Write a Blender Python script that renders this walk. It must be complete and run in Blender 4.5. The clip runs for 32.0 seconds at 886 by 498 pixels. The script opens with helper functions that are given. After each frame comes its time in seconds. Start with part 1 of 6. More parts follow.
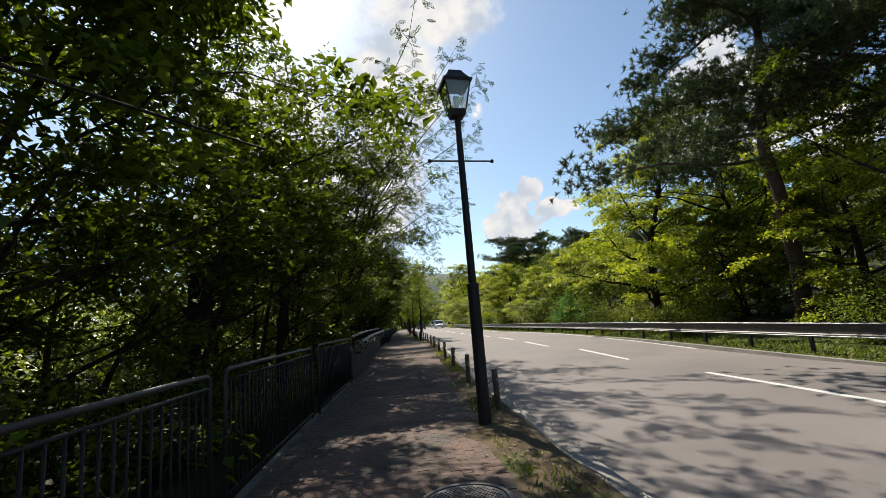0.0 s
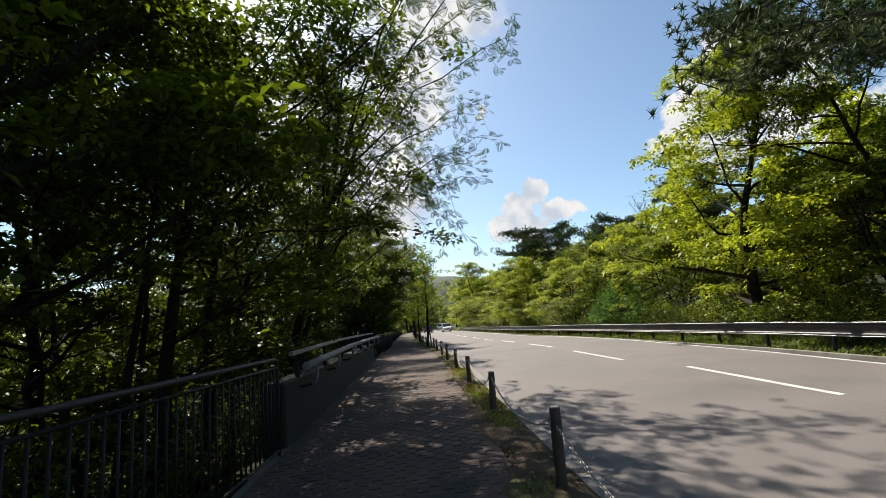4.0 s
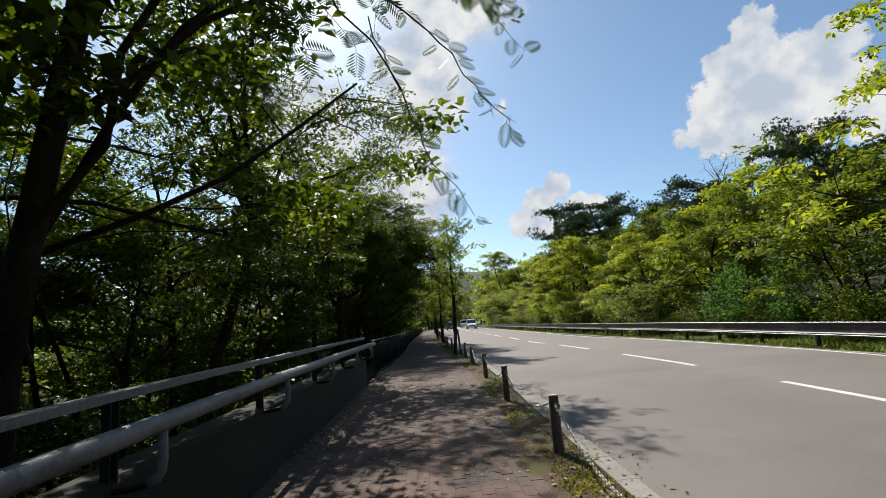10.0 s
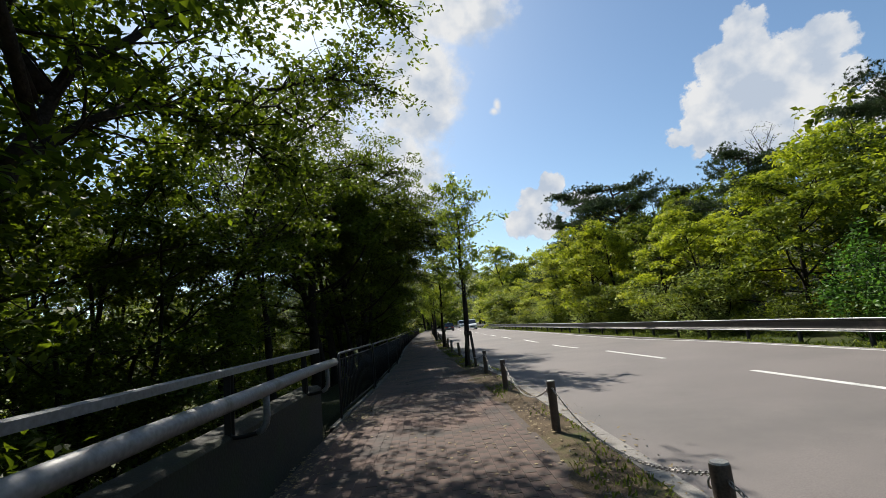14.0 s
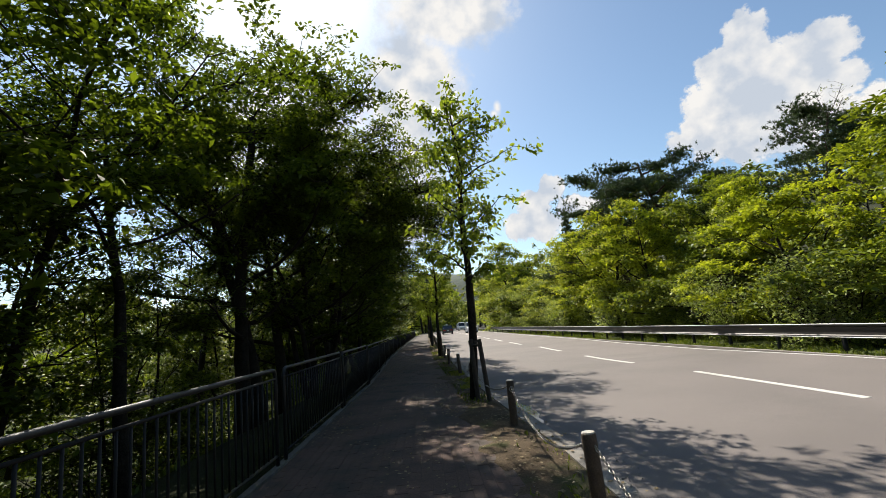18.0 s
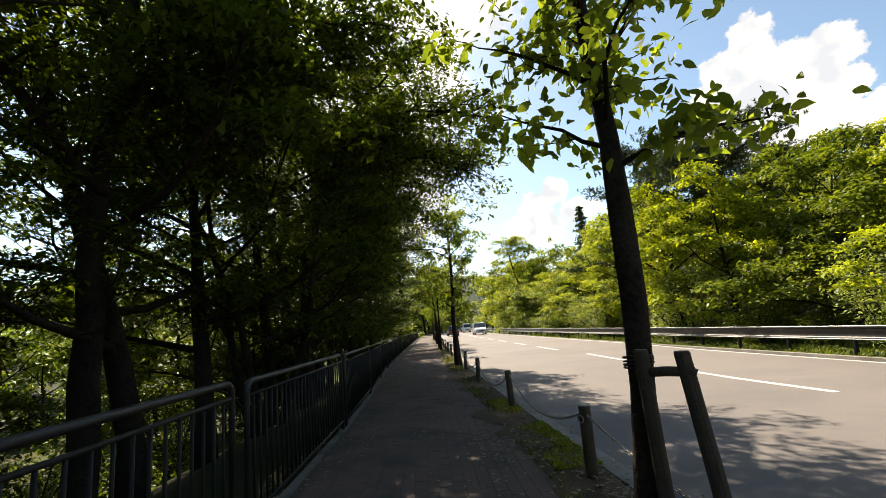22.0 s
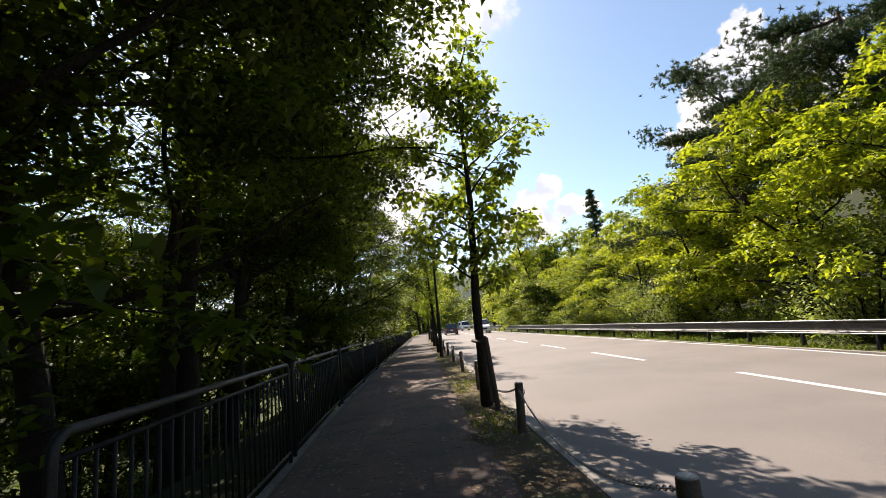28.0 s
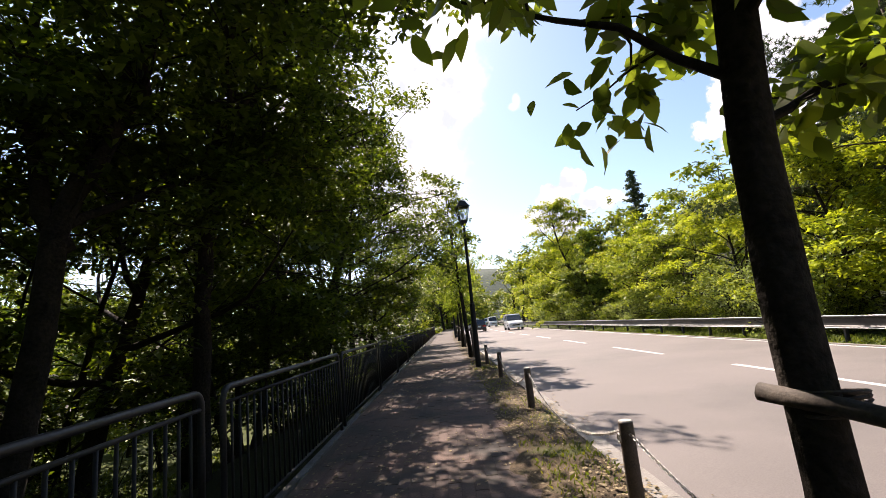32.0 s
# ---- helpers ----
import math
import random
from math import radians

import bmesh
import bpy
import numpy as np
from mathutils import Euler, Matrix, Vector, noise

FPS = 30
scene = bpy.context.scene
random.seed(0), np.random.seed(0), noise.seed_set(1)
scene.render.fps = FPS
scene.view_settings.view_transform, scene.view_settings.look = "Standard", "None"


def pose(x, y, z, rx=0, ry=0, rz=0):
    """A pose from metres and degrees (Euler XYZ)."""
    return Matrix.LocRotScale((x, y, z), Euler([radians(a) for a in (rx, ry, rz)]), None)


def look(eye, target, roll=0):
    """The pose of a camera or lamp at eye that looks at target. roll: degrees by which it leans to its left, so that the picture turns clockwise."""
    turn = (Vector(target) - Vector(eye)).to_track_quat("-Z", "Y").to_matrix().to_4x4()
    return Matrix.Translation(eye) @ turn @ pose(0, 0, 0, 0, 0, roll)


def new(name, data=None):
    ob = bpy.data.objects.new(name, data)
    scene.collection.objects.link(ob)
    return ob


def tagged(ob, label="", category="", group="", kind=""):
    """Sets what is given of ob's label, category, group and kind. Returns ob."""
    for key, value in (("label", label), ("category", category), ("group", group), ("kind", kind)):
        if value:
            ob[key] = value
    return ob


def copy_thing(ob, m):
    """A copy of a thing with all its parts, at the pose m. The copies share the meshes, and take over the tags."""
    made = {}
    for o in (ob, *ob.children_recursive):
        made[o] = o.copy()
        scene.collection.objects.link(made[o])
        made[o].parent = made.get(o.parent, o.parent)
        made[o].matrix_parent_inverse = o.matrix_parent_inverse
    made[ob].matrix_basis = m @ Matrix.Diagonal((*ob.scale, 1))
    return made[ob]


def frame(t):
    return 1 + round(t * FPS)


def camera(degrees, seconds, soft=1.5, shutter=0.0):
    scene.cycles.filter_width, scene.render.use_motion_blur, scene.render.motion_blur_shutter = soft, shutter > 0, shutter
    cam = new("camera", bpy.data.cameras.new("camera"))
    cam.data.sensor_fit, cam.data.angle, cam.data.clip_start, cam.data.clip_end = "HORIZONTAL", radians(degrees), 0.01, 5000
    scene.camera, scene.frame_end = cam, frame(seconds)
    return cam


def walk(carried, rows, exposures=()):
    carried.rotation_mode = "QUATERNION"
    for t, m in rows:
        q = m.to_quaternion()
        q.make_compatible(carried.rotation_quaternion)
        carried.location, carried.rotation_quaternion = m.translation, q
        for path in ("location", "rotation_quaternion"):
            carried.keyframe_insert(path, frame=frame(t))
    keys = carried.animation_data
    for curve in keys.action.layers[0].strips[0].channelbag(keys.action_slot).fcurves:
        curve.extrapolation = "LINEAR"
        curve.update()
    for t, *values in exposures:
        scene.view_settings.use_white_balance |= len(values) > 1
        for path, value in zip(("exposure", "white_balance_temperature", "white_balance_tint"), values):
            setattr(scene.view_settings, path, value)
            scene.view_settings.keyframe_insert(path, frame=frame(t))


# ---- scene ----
cam = camera(88.9, 32.0, soft=0.8)
METRES, EYE, TILT, LEAN, TURN = 47.0, 1.3, -0.9, 0.0, -5.6
ROWS = [
    (0.0, 0.0, 0.0, 0.0, 0.82, 10.02, 4.65),
    (0.5, -0.0017, 0.0183, 0.0011, 1.34, 10.21, 4.64),
    (1.0, -0.0048, 0.0355, 0.0014, 1.74, 10.31, 4.6),
    (1.5, -0.0056, 0.0539, 0.0016, 1.95, 10.36, 4.81),
    (2.0, -0.0079, 0.0706, 0.0018, 1.89, 10.24, 4.87),
    (2.5, -0.0087, 0.0882, 0.0024, 1.82, 10.22, 4.94),
    (3.0, -0.0104, 0.1052, 0.0019, 1.83, 10.39, 4.97),
    (3.5, -0.0101, 0.1224, 0.0021, 1.74, 10.46, 5.02),
    (5.5, -0.0111, 0.1832, 0.0019, 1.34, 10.32, 5.0),
    (6.0, -0.013, 0.1985, 0.0026, 1.69, 10.46, 4.97),
    (6.5, -0.0142, 0.2135, 0.0024, 2.17, 10.35, 4.96),
    (7.0, -0.0159, 0.2297, 0.0033, 2.92, 10.28, 4.97),
    (7.5, -0.0176, 0.2446, 0.0038, 3.54, 10.01, 4.94),
    (8.0, -0.0193, 0.2603, 0.0049, 4.07, 10.06, 5.07),
    (8.5, -0.0209, 0.275, 0.0054, 4.32, 10.2, 5.0),
    (9.0, -0.0216, 0.291, 0.0061, 4.34, 10.35, 5.05),
    (9.5, -0.0241, 0.3059, 0.0063, 4.24, 10.26, 4.96),
    (10.0, -0.0253, 0.3218, 0.0073, 4.31, 10.2, 5.05),
    (10.5, -0.0279, 0.3363, 0.0076, 4.42, 10.27, 5.01),
    (11.0, -0.0293, 0.3514, 0.008, 4.49, 10.49, 5.04),
    (11.5, -0.0322, 0.3656, 0.0084, 4.58, 10.66, 5.0),
    (12.0, -0.0339, 0.3801, 0.0084, 4.6, 10.58, 5.06),
    (12.5, -0.0367, 0.3942, 0.0091, 4.6, 10.47, 5.09),
    (13.0, -0.038, 0.408, 0.009, 4.46, 10.21, 5.24),
    (13.5, -0.0403, 0.422, 0.0094, 4.28, 10.27, 5.39),
    (14.0, -0.0411, 0.4357, 0.0091, 3.78, 10.25, 5.59),
    (14.5, -0.0424, 0.4502, 0.0095, 3.4, 10.3, 5.75),
    (15.0, -0.0424, 0.4641, 0.0093, 2.88, 9.94, 6.02),
    (15.5, -0.0426, 0.4787, 0.01, 2.43, 9.75, 6.18),
    (17.5, -0.0433, 0.5426, 0.011, 3.6, 10.45, 5.55),
    (18.0, -0.0455, 0.5576, 0.0108, 3.65, 10.53, 5.31),
    (18.5, -0.0469, 0.5735, 0.0112, 3.78, 10.55, 5.23),
    (19.0, -0.0493, 0.5883, 0.0112, 3.91, 10.52, 5.11),
    (19.5, -0.051, 0.6039, 0.0118, 4.01, 10.63, 5.11),
    (20.0, -0.0539, 0.6186, 0.0116, 3.99, 10.83, 4.91),
    (20.5, -0.056, 0.6341, 0.0115, 3.97, 10.89, 4.86),
    (21.0, -0.0596, 0.6489, 0.0115, 3.95, 10.85, 4.76),
    (21.5, -0.062, 0.6644, 0.0111, 3.89, 10.81, 4.73),
    (22.0, -0.0657, 0.6796, 0.0111, 3.82, 10.77, 4.72),
    (22.5, -0.0676, 0.6948, 0.0105, 3.66, 10.74, 4.62),
    (23.0, -0.0704, 0.7103, 0.011, 3.58, 10.88, 4.61),
    (23.5, -0.0711, 0.7253, 0.0109, 3.19, 10.95, 4.71),
    (24.0, -0.0729, 0.7407, 0.0112, 2.93, 11.13, 4.77),
    (24.5, -0.0737, 0.7555, 0.0108, 2.55, 10.82, 4.84),
    (25.0, -0.0745, 0.7708, 0.0113, 2.31, 10.66, 5.01),
    (25.5, -0.0756, 0.7857, 0.0116, 2.28, 10.46, 5.18),
    (27.5, -0.0828, 0.8505, 0.0131, 2.89, 10.49, 5.17),
    (28.0, -0.0836, 0.8663, 0.0135, 3.17, 10.48, 5.27),
    (28.5, -0.0856, 0.8815, 0.014, 3.46, 10.44, 5.26),
    (29.0, -0.0859, 0.8975, 0.0142, 3.79, 10.55, 5.38),
    (29.5, -0.088, 0.913, 0.0146, 4.19, 10.43, 5.4),
    (30.0, -0.0893, 0.9291, 0.0146, 4.64, 10.04, 5.43),
    (30.5, -0.0921, 0.9446, 0.0146, 5.09, 9.97, 5.36),
    (31.0, -0.0937, 0.9611, 0.0147, 5.4, 9.89, 5.42),
    (31.5, -0.0971, 0.9769, 0.0155, 5.86, 10.27, 5.41),
    (32.0, -0.0987, 0.9928, 0.0154, 6.11, 10.29, 5.33),
]
EXPOSURES = [(0, 0.76, 6950, 10), (4, 0.76, 6850, 10), (8, 0.64, 6700, 9), (12, 0.58, 6550, 9), (15.5, 0.58, 6550, 9), (19.0, 0.8, 7050, 10), (20.0, 0.86, 7200, 10), (21.8, 1.26, 7850, 11), (25, 1.25, 7600, 12), (28, 1.24, 7250, 16), (30.5, 1.34, 7200, 19), (32, 1.34, 7200, 21)]
walk(cam, [(t, pose(0, 0, EYE, TILT, LEAN, TURN) @ pose(METRES * x, METRES * y, METRES * z, 90 + pitch, roll, yaw)) for t, x, y, z, yaw, pitch, roll in ROWS], EXPOSURES)

# the scene's world: y runs along the road, x across it to the right, z up; the footpath's surface is z = 0
SUN_ELEVATION, SUN_LEFT = 45.0, 16.5


# ---------- world, sun ----------
world = bpy.data.worlds.new("sky")
scene.world = world
world.use_nodes = True
wn = world.node_tree.nodes
sky = wn.new("ShaderNodeTexSky")
sky.sky_type, sky.sun_disc = "NISHITA", False
sky.sun_elevation, sky.sun_rotation = radians(SUN_ELEVATION), radians(-SUN_LEFT)
sky.air_density, sky.dust_density, sky.ozone_density = 1.0, 0.7, 2.0
wn["Background"].inputs["Strength"].default_value = 0.084
clear = wn.new("ShaderNodeMix")
clear.data_type, clear.blend_type = "RGBA", "MULTIPLY"
clear.inputs["Factor"].default_value = 1.0
clear.inputs["B"].default_value = (0.92, 1.03, 1.06, 1)
world.node_tree.links.new(sky.outputs["Color"], clear.inputs["A"])
world.node_tree.links.new(clear.outputs["Result"], wn["Background"].inputs["Color"])
sun = new("sun", bpy.data.lights.new("sun", "SUN"))
sun.data.energy, sun.data.angle, sun.data.color = 5.0, radians(0.55), (1.0, 0.95, 0.86)
a, e = radians(SUN_LEFT), radians(SUN_ELEVATION)
sun.matrix_world = look((0, 0, 60), (math.sin(a) * math.cos(e), -math.cos(a) * math.cos(e), 60 - math.sin(e)))


# ---------- materials ----------
def nodes_of(name):
    m = bpy.data.materials.new(name)
    m.use_nodes = True
    return m, m.node_tree.nodes, m.node_tree.links


def surface(name, low, high, rough=0.8, metal=0.0, scale=6.0, fine=60.0, bump=0.3, depth=0.02, spread=(0.35, 0.65), random_tint=0.0, stain=None, stain_scale=0.6, stain_range=(0.5, 0.62), coat=0.0):
    """A worn surface: two colours mixed by coarse and fine noise, a stain of its own shape, fine relief."""
    m, n, l = nodes_of(name)
    b = n["Principled BSDF"]
    b.inputs["Metallic"].default_value = metal
    b.inputs["Coat Weight"].default_value = coat
    tc = n.new("ShaderNodeTexCoord")
    big, small = n.new("ShaderNodeTexNoise"), n.new("ShaderNodeTexNoise")
    big.inputs["Scale"].default_value, small.inputs["Scale"].default_value = scale, fine
    big.inputs["Detail"].default_value = small.inputs["Detail"].default_value = 5
    for t in (big, small):
        l.new(tc.outputs["Object"], t.inputs["Vector"])
    add = n.new("ShaderNodeMath")
    add.operation, add.use_clamp = "MULTIPLY_ADD", False
    l.new(small.outputs["Fac"], add.inputs[0])
    add.inputs[1].default_value = 0.5
    half = n.new("ShaderNodeMath")
    half.operation = "MULTIPLY"
    half.inputs[1].default_value = 0.5
    l.new(big.outputs["Fac"], half.inputs[0])
    l.new(half.outputs[0], add.inputs[2])
    ramp = n.new("ShaderNodeValToRGB")
    ramp.color_ramp.elements[0].position, ramp.color_ramp.elements[1].position = spread
    ramp.color_ramp.elements[0].color, ramp.color_ramp.elements[1].color = (*low, 1), (*high, 1)
    l.new(add.outputs[0], ramp.inputs[0])
    colour = ramp.outputs["Color"]
    if stain:
        spots = n.new("ShaderNodeTexNoise")
        spots.inputs["Scale"].default_value, spots.inputs["Detail"].default_value = stain_scale, 7
        spots.inputs["Roughness"].default_value = 0.65
        l.new(tc.outputs["Object"], spots.inputs["Vector"])
        sr = n.new("ShaderNodeMapRange")
        sr.inputs["From Min"].default_value, sr.inputs["From Max"].default_value = stain_range
        l.new(spots.outputs["Fac"], sr.inputs["Value"])
        mix = n.new("ShaderNodeMix")
        mix.data_type = "RGBA"
        l.new(sr.outputs["Result"], mix.inputs["Factor"])
        l.new(colour, mix.inputs["A"])
        mix.inputs["B"].default_value = (*stain, 1)
        colour = mix.outputs["Result"]
    if random_tint:
        info = n.new("ShaderNodeObjectInfo")
        geo = n.new("ShaderNodeNewGeometry")
        both = n.new("ShaderNodeMath")
        both.operation = "ADD"
        l.new(info.outputs["Random"], both.inputs[0])
        l.new(geo.outputs["Random Per Island"], both.inputs[1])
        hs = n.new("ShaderNodeHueSaturation")
        mr = n.new("ShaderNodeMapRange")
        mr.inputs["From Max"].default_value = 2.0
        mr.inputs["To Min"].default_value, mr.inputs["To Max"].default_value = 1 - random_tint, 1 + random_tint
        l.new(both.outputs[0], mr.inputs["Value"])
        l.new(mr.outputs["Result"], hs.inputs["Value"])
        l.new(colour, hs.inputs["Color"])
        colour = hs.outputs["Color"]
    l.new(colour, b.inputs["Base Color"])
    rr = n.new("ShaderNodeMapRange")
    rr.inputs["To Min"].default_value, rr.inputs["To Max"].default_value = max(rough - 0.12, 0.02), min(rough + 0.12, 1)
    l.new(big.outputs["Fac"], rr.inputs["Value"])
    l.new(rr.outputs["Result"], b.inputs["Roughness"])
    if bump:
        bp = n.new("ShaderNodeBump")
        bp.inputs["Strength"].default_value, bp.inputs["Distance"].default_value = bump, depth
        l.new(add.outputs[0], bp.inputs["Height"])
        l.new(bp.outputs["Normal"], b.inputs["Normal"])
    return m


def foliage(name, dark, light, glow, through_share=0.45, rough=0.5, gloss=0.2):
    """Leaves: each one tinted for itself, light shining through them."""
    m, n, l = nodes_of(name)
    b, out = n["Principled BSDF"], n["Material Output"]
    geo, tc = n.new("ShaderNodeNewGeometry"), n.new("ShaderNodeTexCoord")
    patch = n.new("ShaderNodeTexNoise")
    patch.inputs["Scale"].default_value, patch.inputs["Detail"].default_value = 0.9, 3
    l.new(tc.outputs["Object"], patch.inputs["Vector"])
    mean = n.new("ShaderNodeMath")
    mean.operation = "MULTIPLY_ADD"
    l.new(geo.outputs["Random Per Island"], mean.inputs[0])
    mean.inputs[1].default_value = 0.55
    l.new(patch.outputs["Fac"], mean.inputs[2])
    ramp = n.new("ShaderNodeValToRGB")
    ramp.color_ramp.elements[0].position, ramp.color_ramp.elements[1].position = 0.45, 1.05
    ramp.color_ramp.elements[0].color, ramp.color_ramp.elements[1].color = (*dark, 1), (*light, 1)
    l.new(mean.outputs[0], ramp.inputs[0])
    l.new(ramp.outputs["Color"], b.inputs["Base Color"])
    b.inputs["Roughness"].default_value = rough
    b.inputs["Specular IOR Level"].default_value = gloss
    tr, mix = n.new("ShaderNodeBsdfTranslucent"), n.new("ShaderNodeMixShader")
    tint = n.new("ShaderNodeMix")
    tint.data_type, tint.blend_type = "RGBA", "MULTIPLY"
    tint.inputs["Factor"].default_value = 1.0
    l.new(ramp.outputs["Color"], tint.inputs["A"])
    tint.inputs["B"].default_value = (*glow, 1)
    l.new(tint.outputs["Result"], tr.inputs["Color"])
    mix.inputs["Fac"].default_value = through_share
    l.new(b.outputs[0], mix.inputs[1])
    l.new(tr.outputs[0], mix.inputs[2])
    l.new(mix.outputs[0], out.inputs["Surface"])
    return m


def glass(name, tint, rough=0.02):
    m, n, l = nodes_of(name)
    b = n["Principled BSDF"]
    b.inputs["Base Color"].default_value = (*tint, 1)
    b.inputs["Roughness"].default_value = rough
    b.inputs["Transmission Weight"].default_value = 1.0
    b.inputs["IOR"].default_value = 1.45
    return m


ASPHALT = surface("road_asphalt", (0.112, 0.0979, 0.093), (0.1843, 0.161, 0.1527), 0.85, scale=0.35, fine=90, bump=0.25, depth=0.006, stain=(0.083, 0.079, 0.075), stain_scale=0.22, stain_range=(0.5, 0.8))
PAVER = surface("paver", (0.066, 0.039, 0.030), (0.142, 0.086, 0.066), 0.95, scale=0.9, fine=60, bump=0.25, depth=0.005, random_tint=0.08, stain=(0.045, 0.036, 0.030), stain_scale=1.3, stain_range=(0.44, 0.62))
JOINT = surface("paver_joint_sand", (0.048, 0.0348, 0.0276), (0.09, 0.0648, 0.0516), 0.95, scale=3, fine=120, bump=0.4)
SOIL = surface("verge_soil", (0.044, 0.032, 0.0216), (0.14, 0.1024, 0.064), 0.95, scale=2.5, fine=60, bump=0.9, depth=0.03, stain=(0.075, 0.085, 0.03), stain_scale=1.1, stain_range=(0.52, 0.66))
KERB = surface("kerb_concrete", (0.1445, 0.1318, 0.119), (0.2805, 0.2635, 0.2422), 0.9, scale=3, fine=80, bump=0.4, depth=0.006, random_tint=0.12, stain=(0.11, 0.09, 0.07), stain_scale=1.5, stain_range=(0.5, 0.7))
CONCRETE = surface("weathered_concrete", (0.08, 0.076, 0.068), (0.176, 0.168, 0.152), 0.92, scale=1.5, fine=50, bump=0.4, stain=(0.05, 0.048, 0.04), stain_scale=1.2)
WHITE_LINE = surface("road_marking", (0.44, 0.4312, 0.4136), (0.6512, 0.6424, 0.616), 0.7, scale=3, fine=60, bump=0.2, depth=0.004, stain=(0.3, 0.29, 0.28), stain_scale=4, stain_range=(0.56, 0.72))
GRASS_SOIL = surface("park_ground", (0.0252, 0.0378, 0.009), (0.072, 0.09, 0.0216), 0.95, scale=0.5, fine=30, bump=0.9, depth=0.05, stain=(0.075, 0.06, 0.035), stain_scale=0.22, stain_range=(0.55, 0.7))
# soil under the trees, darkened so that its colour carries their shade
SHADED_BANK = surface("bank_soil", (0.014, 0.017, 0.007), (0.036, 0.04, 0.015), 0.95, scale=0.6, fine=25, bump=0.9, depth=0.05)
BLACK_STEEL = surface("dark_painted_steel", (0.009, 0.009, 0.0095), (0.02, 0.019, 0.019), 0.6, scale=5, fine=70, bump=0.12, depth=0.003, stain=(0.035, 0.024, 0.018), stain_scale=5, stain_range=(0.6, 0.75))
RAIL_TOP = surface("worn_handrail_steel", (0.014, 0.014, 0.015), (0.038, 0.038, 0.04), 0.5, metal=0.2, scale=4, fine=60, bump=0.12, depth=0.003)
# pale steel of the guard rail's edges, a highlight put into colour
EDGE_HIGHLIGHT = surface("galvanised_steel", (0.30, 0.305, 0.31), (0.46, 0.465, 0.47), 0.45, metal=0.35, scale=3, fine=50, bump=0.15, depth=0.003, stain=(0.2, 0.17, 0.14), stain_scale=3, stain_range=(0.58, 0.75))
PIPE_PAINT = surface("worn_grey_paint", (0.108, 0.108, 0.1152), (0.225, 0.225, 0.2358), 0.5, scale=2, fine=40, bump=0.2, depth=0.003, stain=(0.07, 0.065, 0.06), stain_scale=3.5, stain_range=(0.55, 0.7))
# parapet concrete darkened to hold the culvert's shade, with greenish mossy stains
SHADED_WALL = surface("damp_mossy_concrete", (0.012, 0.012, 0.0084), (0.033, 0.0312, 0.0216), 0.9, scale=1.5, fine=40, bump=0.5, stain=(0.02, 0.028, 0.01), stain_scale=1.1)
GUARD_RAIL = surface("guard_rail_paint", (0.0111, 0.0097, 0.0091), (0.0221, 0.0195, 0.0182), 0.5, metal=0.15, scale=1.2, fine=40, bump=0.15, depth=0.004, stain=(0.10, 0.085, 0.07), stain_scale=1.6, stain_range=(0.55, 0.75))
CHAIN_STEEL = surface("chain_steel", (0.24, 0.22, 0.20), (0.42, 0.40, 0.37), 0.45, metal=0.7, scale=20, fine=90, bump=0.1)
POST_WOOD = surface("bollard_wood", (0.045, 0.032, 0.024), (0.12, 0.088, 0.064), 0.8, scale=9, fine=90, bump=0.6, depth=0.006, random_tint=0.2)
POST_TOP = surface("bollard_end_grain", (0.3, 0.28, 0.25), (0.5, 0.48, 0.44), 0.8, scale=12, fine=90, bump=0.4)
STAKE_WOOD = surface("stake_wood", (0.035, 0.026, 0.02), (0.09, 0.068, 0.05), 0.85, scale=9, fine=90, bump=0.6, depth=0.006)
BARK = surface("bark", (0.013, 0.0105, 0.008), (0.045, 0.037, 0.029), 0.95, scale=5, fine=34, bump=1.0, depth=0.03)
PINE_BARK = surface("pine_bark", (0.035, 0.022, 0.016), (0.095, 0.06, 0.042), 0.95, scale=6, fine=30, bump=1.0, depth=0.03)
IRON = surface("cast_iron", (0.06, 0.056, 0.052), (0.14, 0.13, 0.12), 0.55, metal=0.5, scale=12, fine=90, bump=0.3, depth=0.003)
LITTER = surface("dry_leaf", (0.1105, 0.0765, 0.0408), (0.34, 0.272, 0.1615), 0.8, scale=9, fine=60, bump=0.2, random_tint=0.3)
STONE = surface("gravel", (0.13, 0.115, 0.10), (0.30, 0.275, 0.245), 0.9, scale=9, fine=60, bump=0.3, random_tint=0.3)
BLACK_STEEL.node_tree.nodes["Principled BSDF"].inputs["Specular IOR Level"].default_value = 0.3
for dull in (GRASS_SOIL, SHADED_BANK, SOIL, LITTER, BARK):
    dull.node_tree.nodes["Principled BSDF"].inputs["Specular IOR Level"].default_value = 0.12
LAMP_GLASS = glass("lamp_glass", (0.93, 0.96, 0.97))
BULB_GLASS = surface("frosted_bulb", (0.7, 0.7, 0.7), (0.8, 0.8, 0.8), 0.25, bump=0)

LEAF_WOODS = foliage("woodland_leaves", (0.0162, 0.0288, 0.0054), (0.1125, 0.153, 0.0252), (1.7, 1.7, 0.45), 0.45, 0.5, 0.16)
LEAF_PARK = foliage("park_tree_leaves", (0.05, 0.085, 0.014), (0.22, 0.29, 0.05), (1.4, 1.4, 0.45), 0.45)
LEAF_MAPLE = foliage("maple_leaves", (0.036, 0.064, 0.012), (0.225, 0.285, 0.05), (1.4, 1.3, 0.4), 0.38)
LEAF_YELLOW = foliage("yellowing_maple_leaves", (0.078, 0.118, 0.018), (0.41, 0.47, 0.062), (1.36, 1.3, 0.40), 0.45)
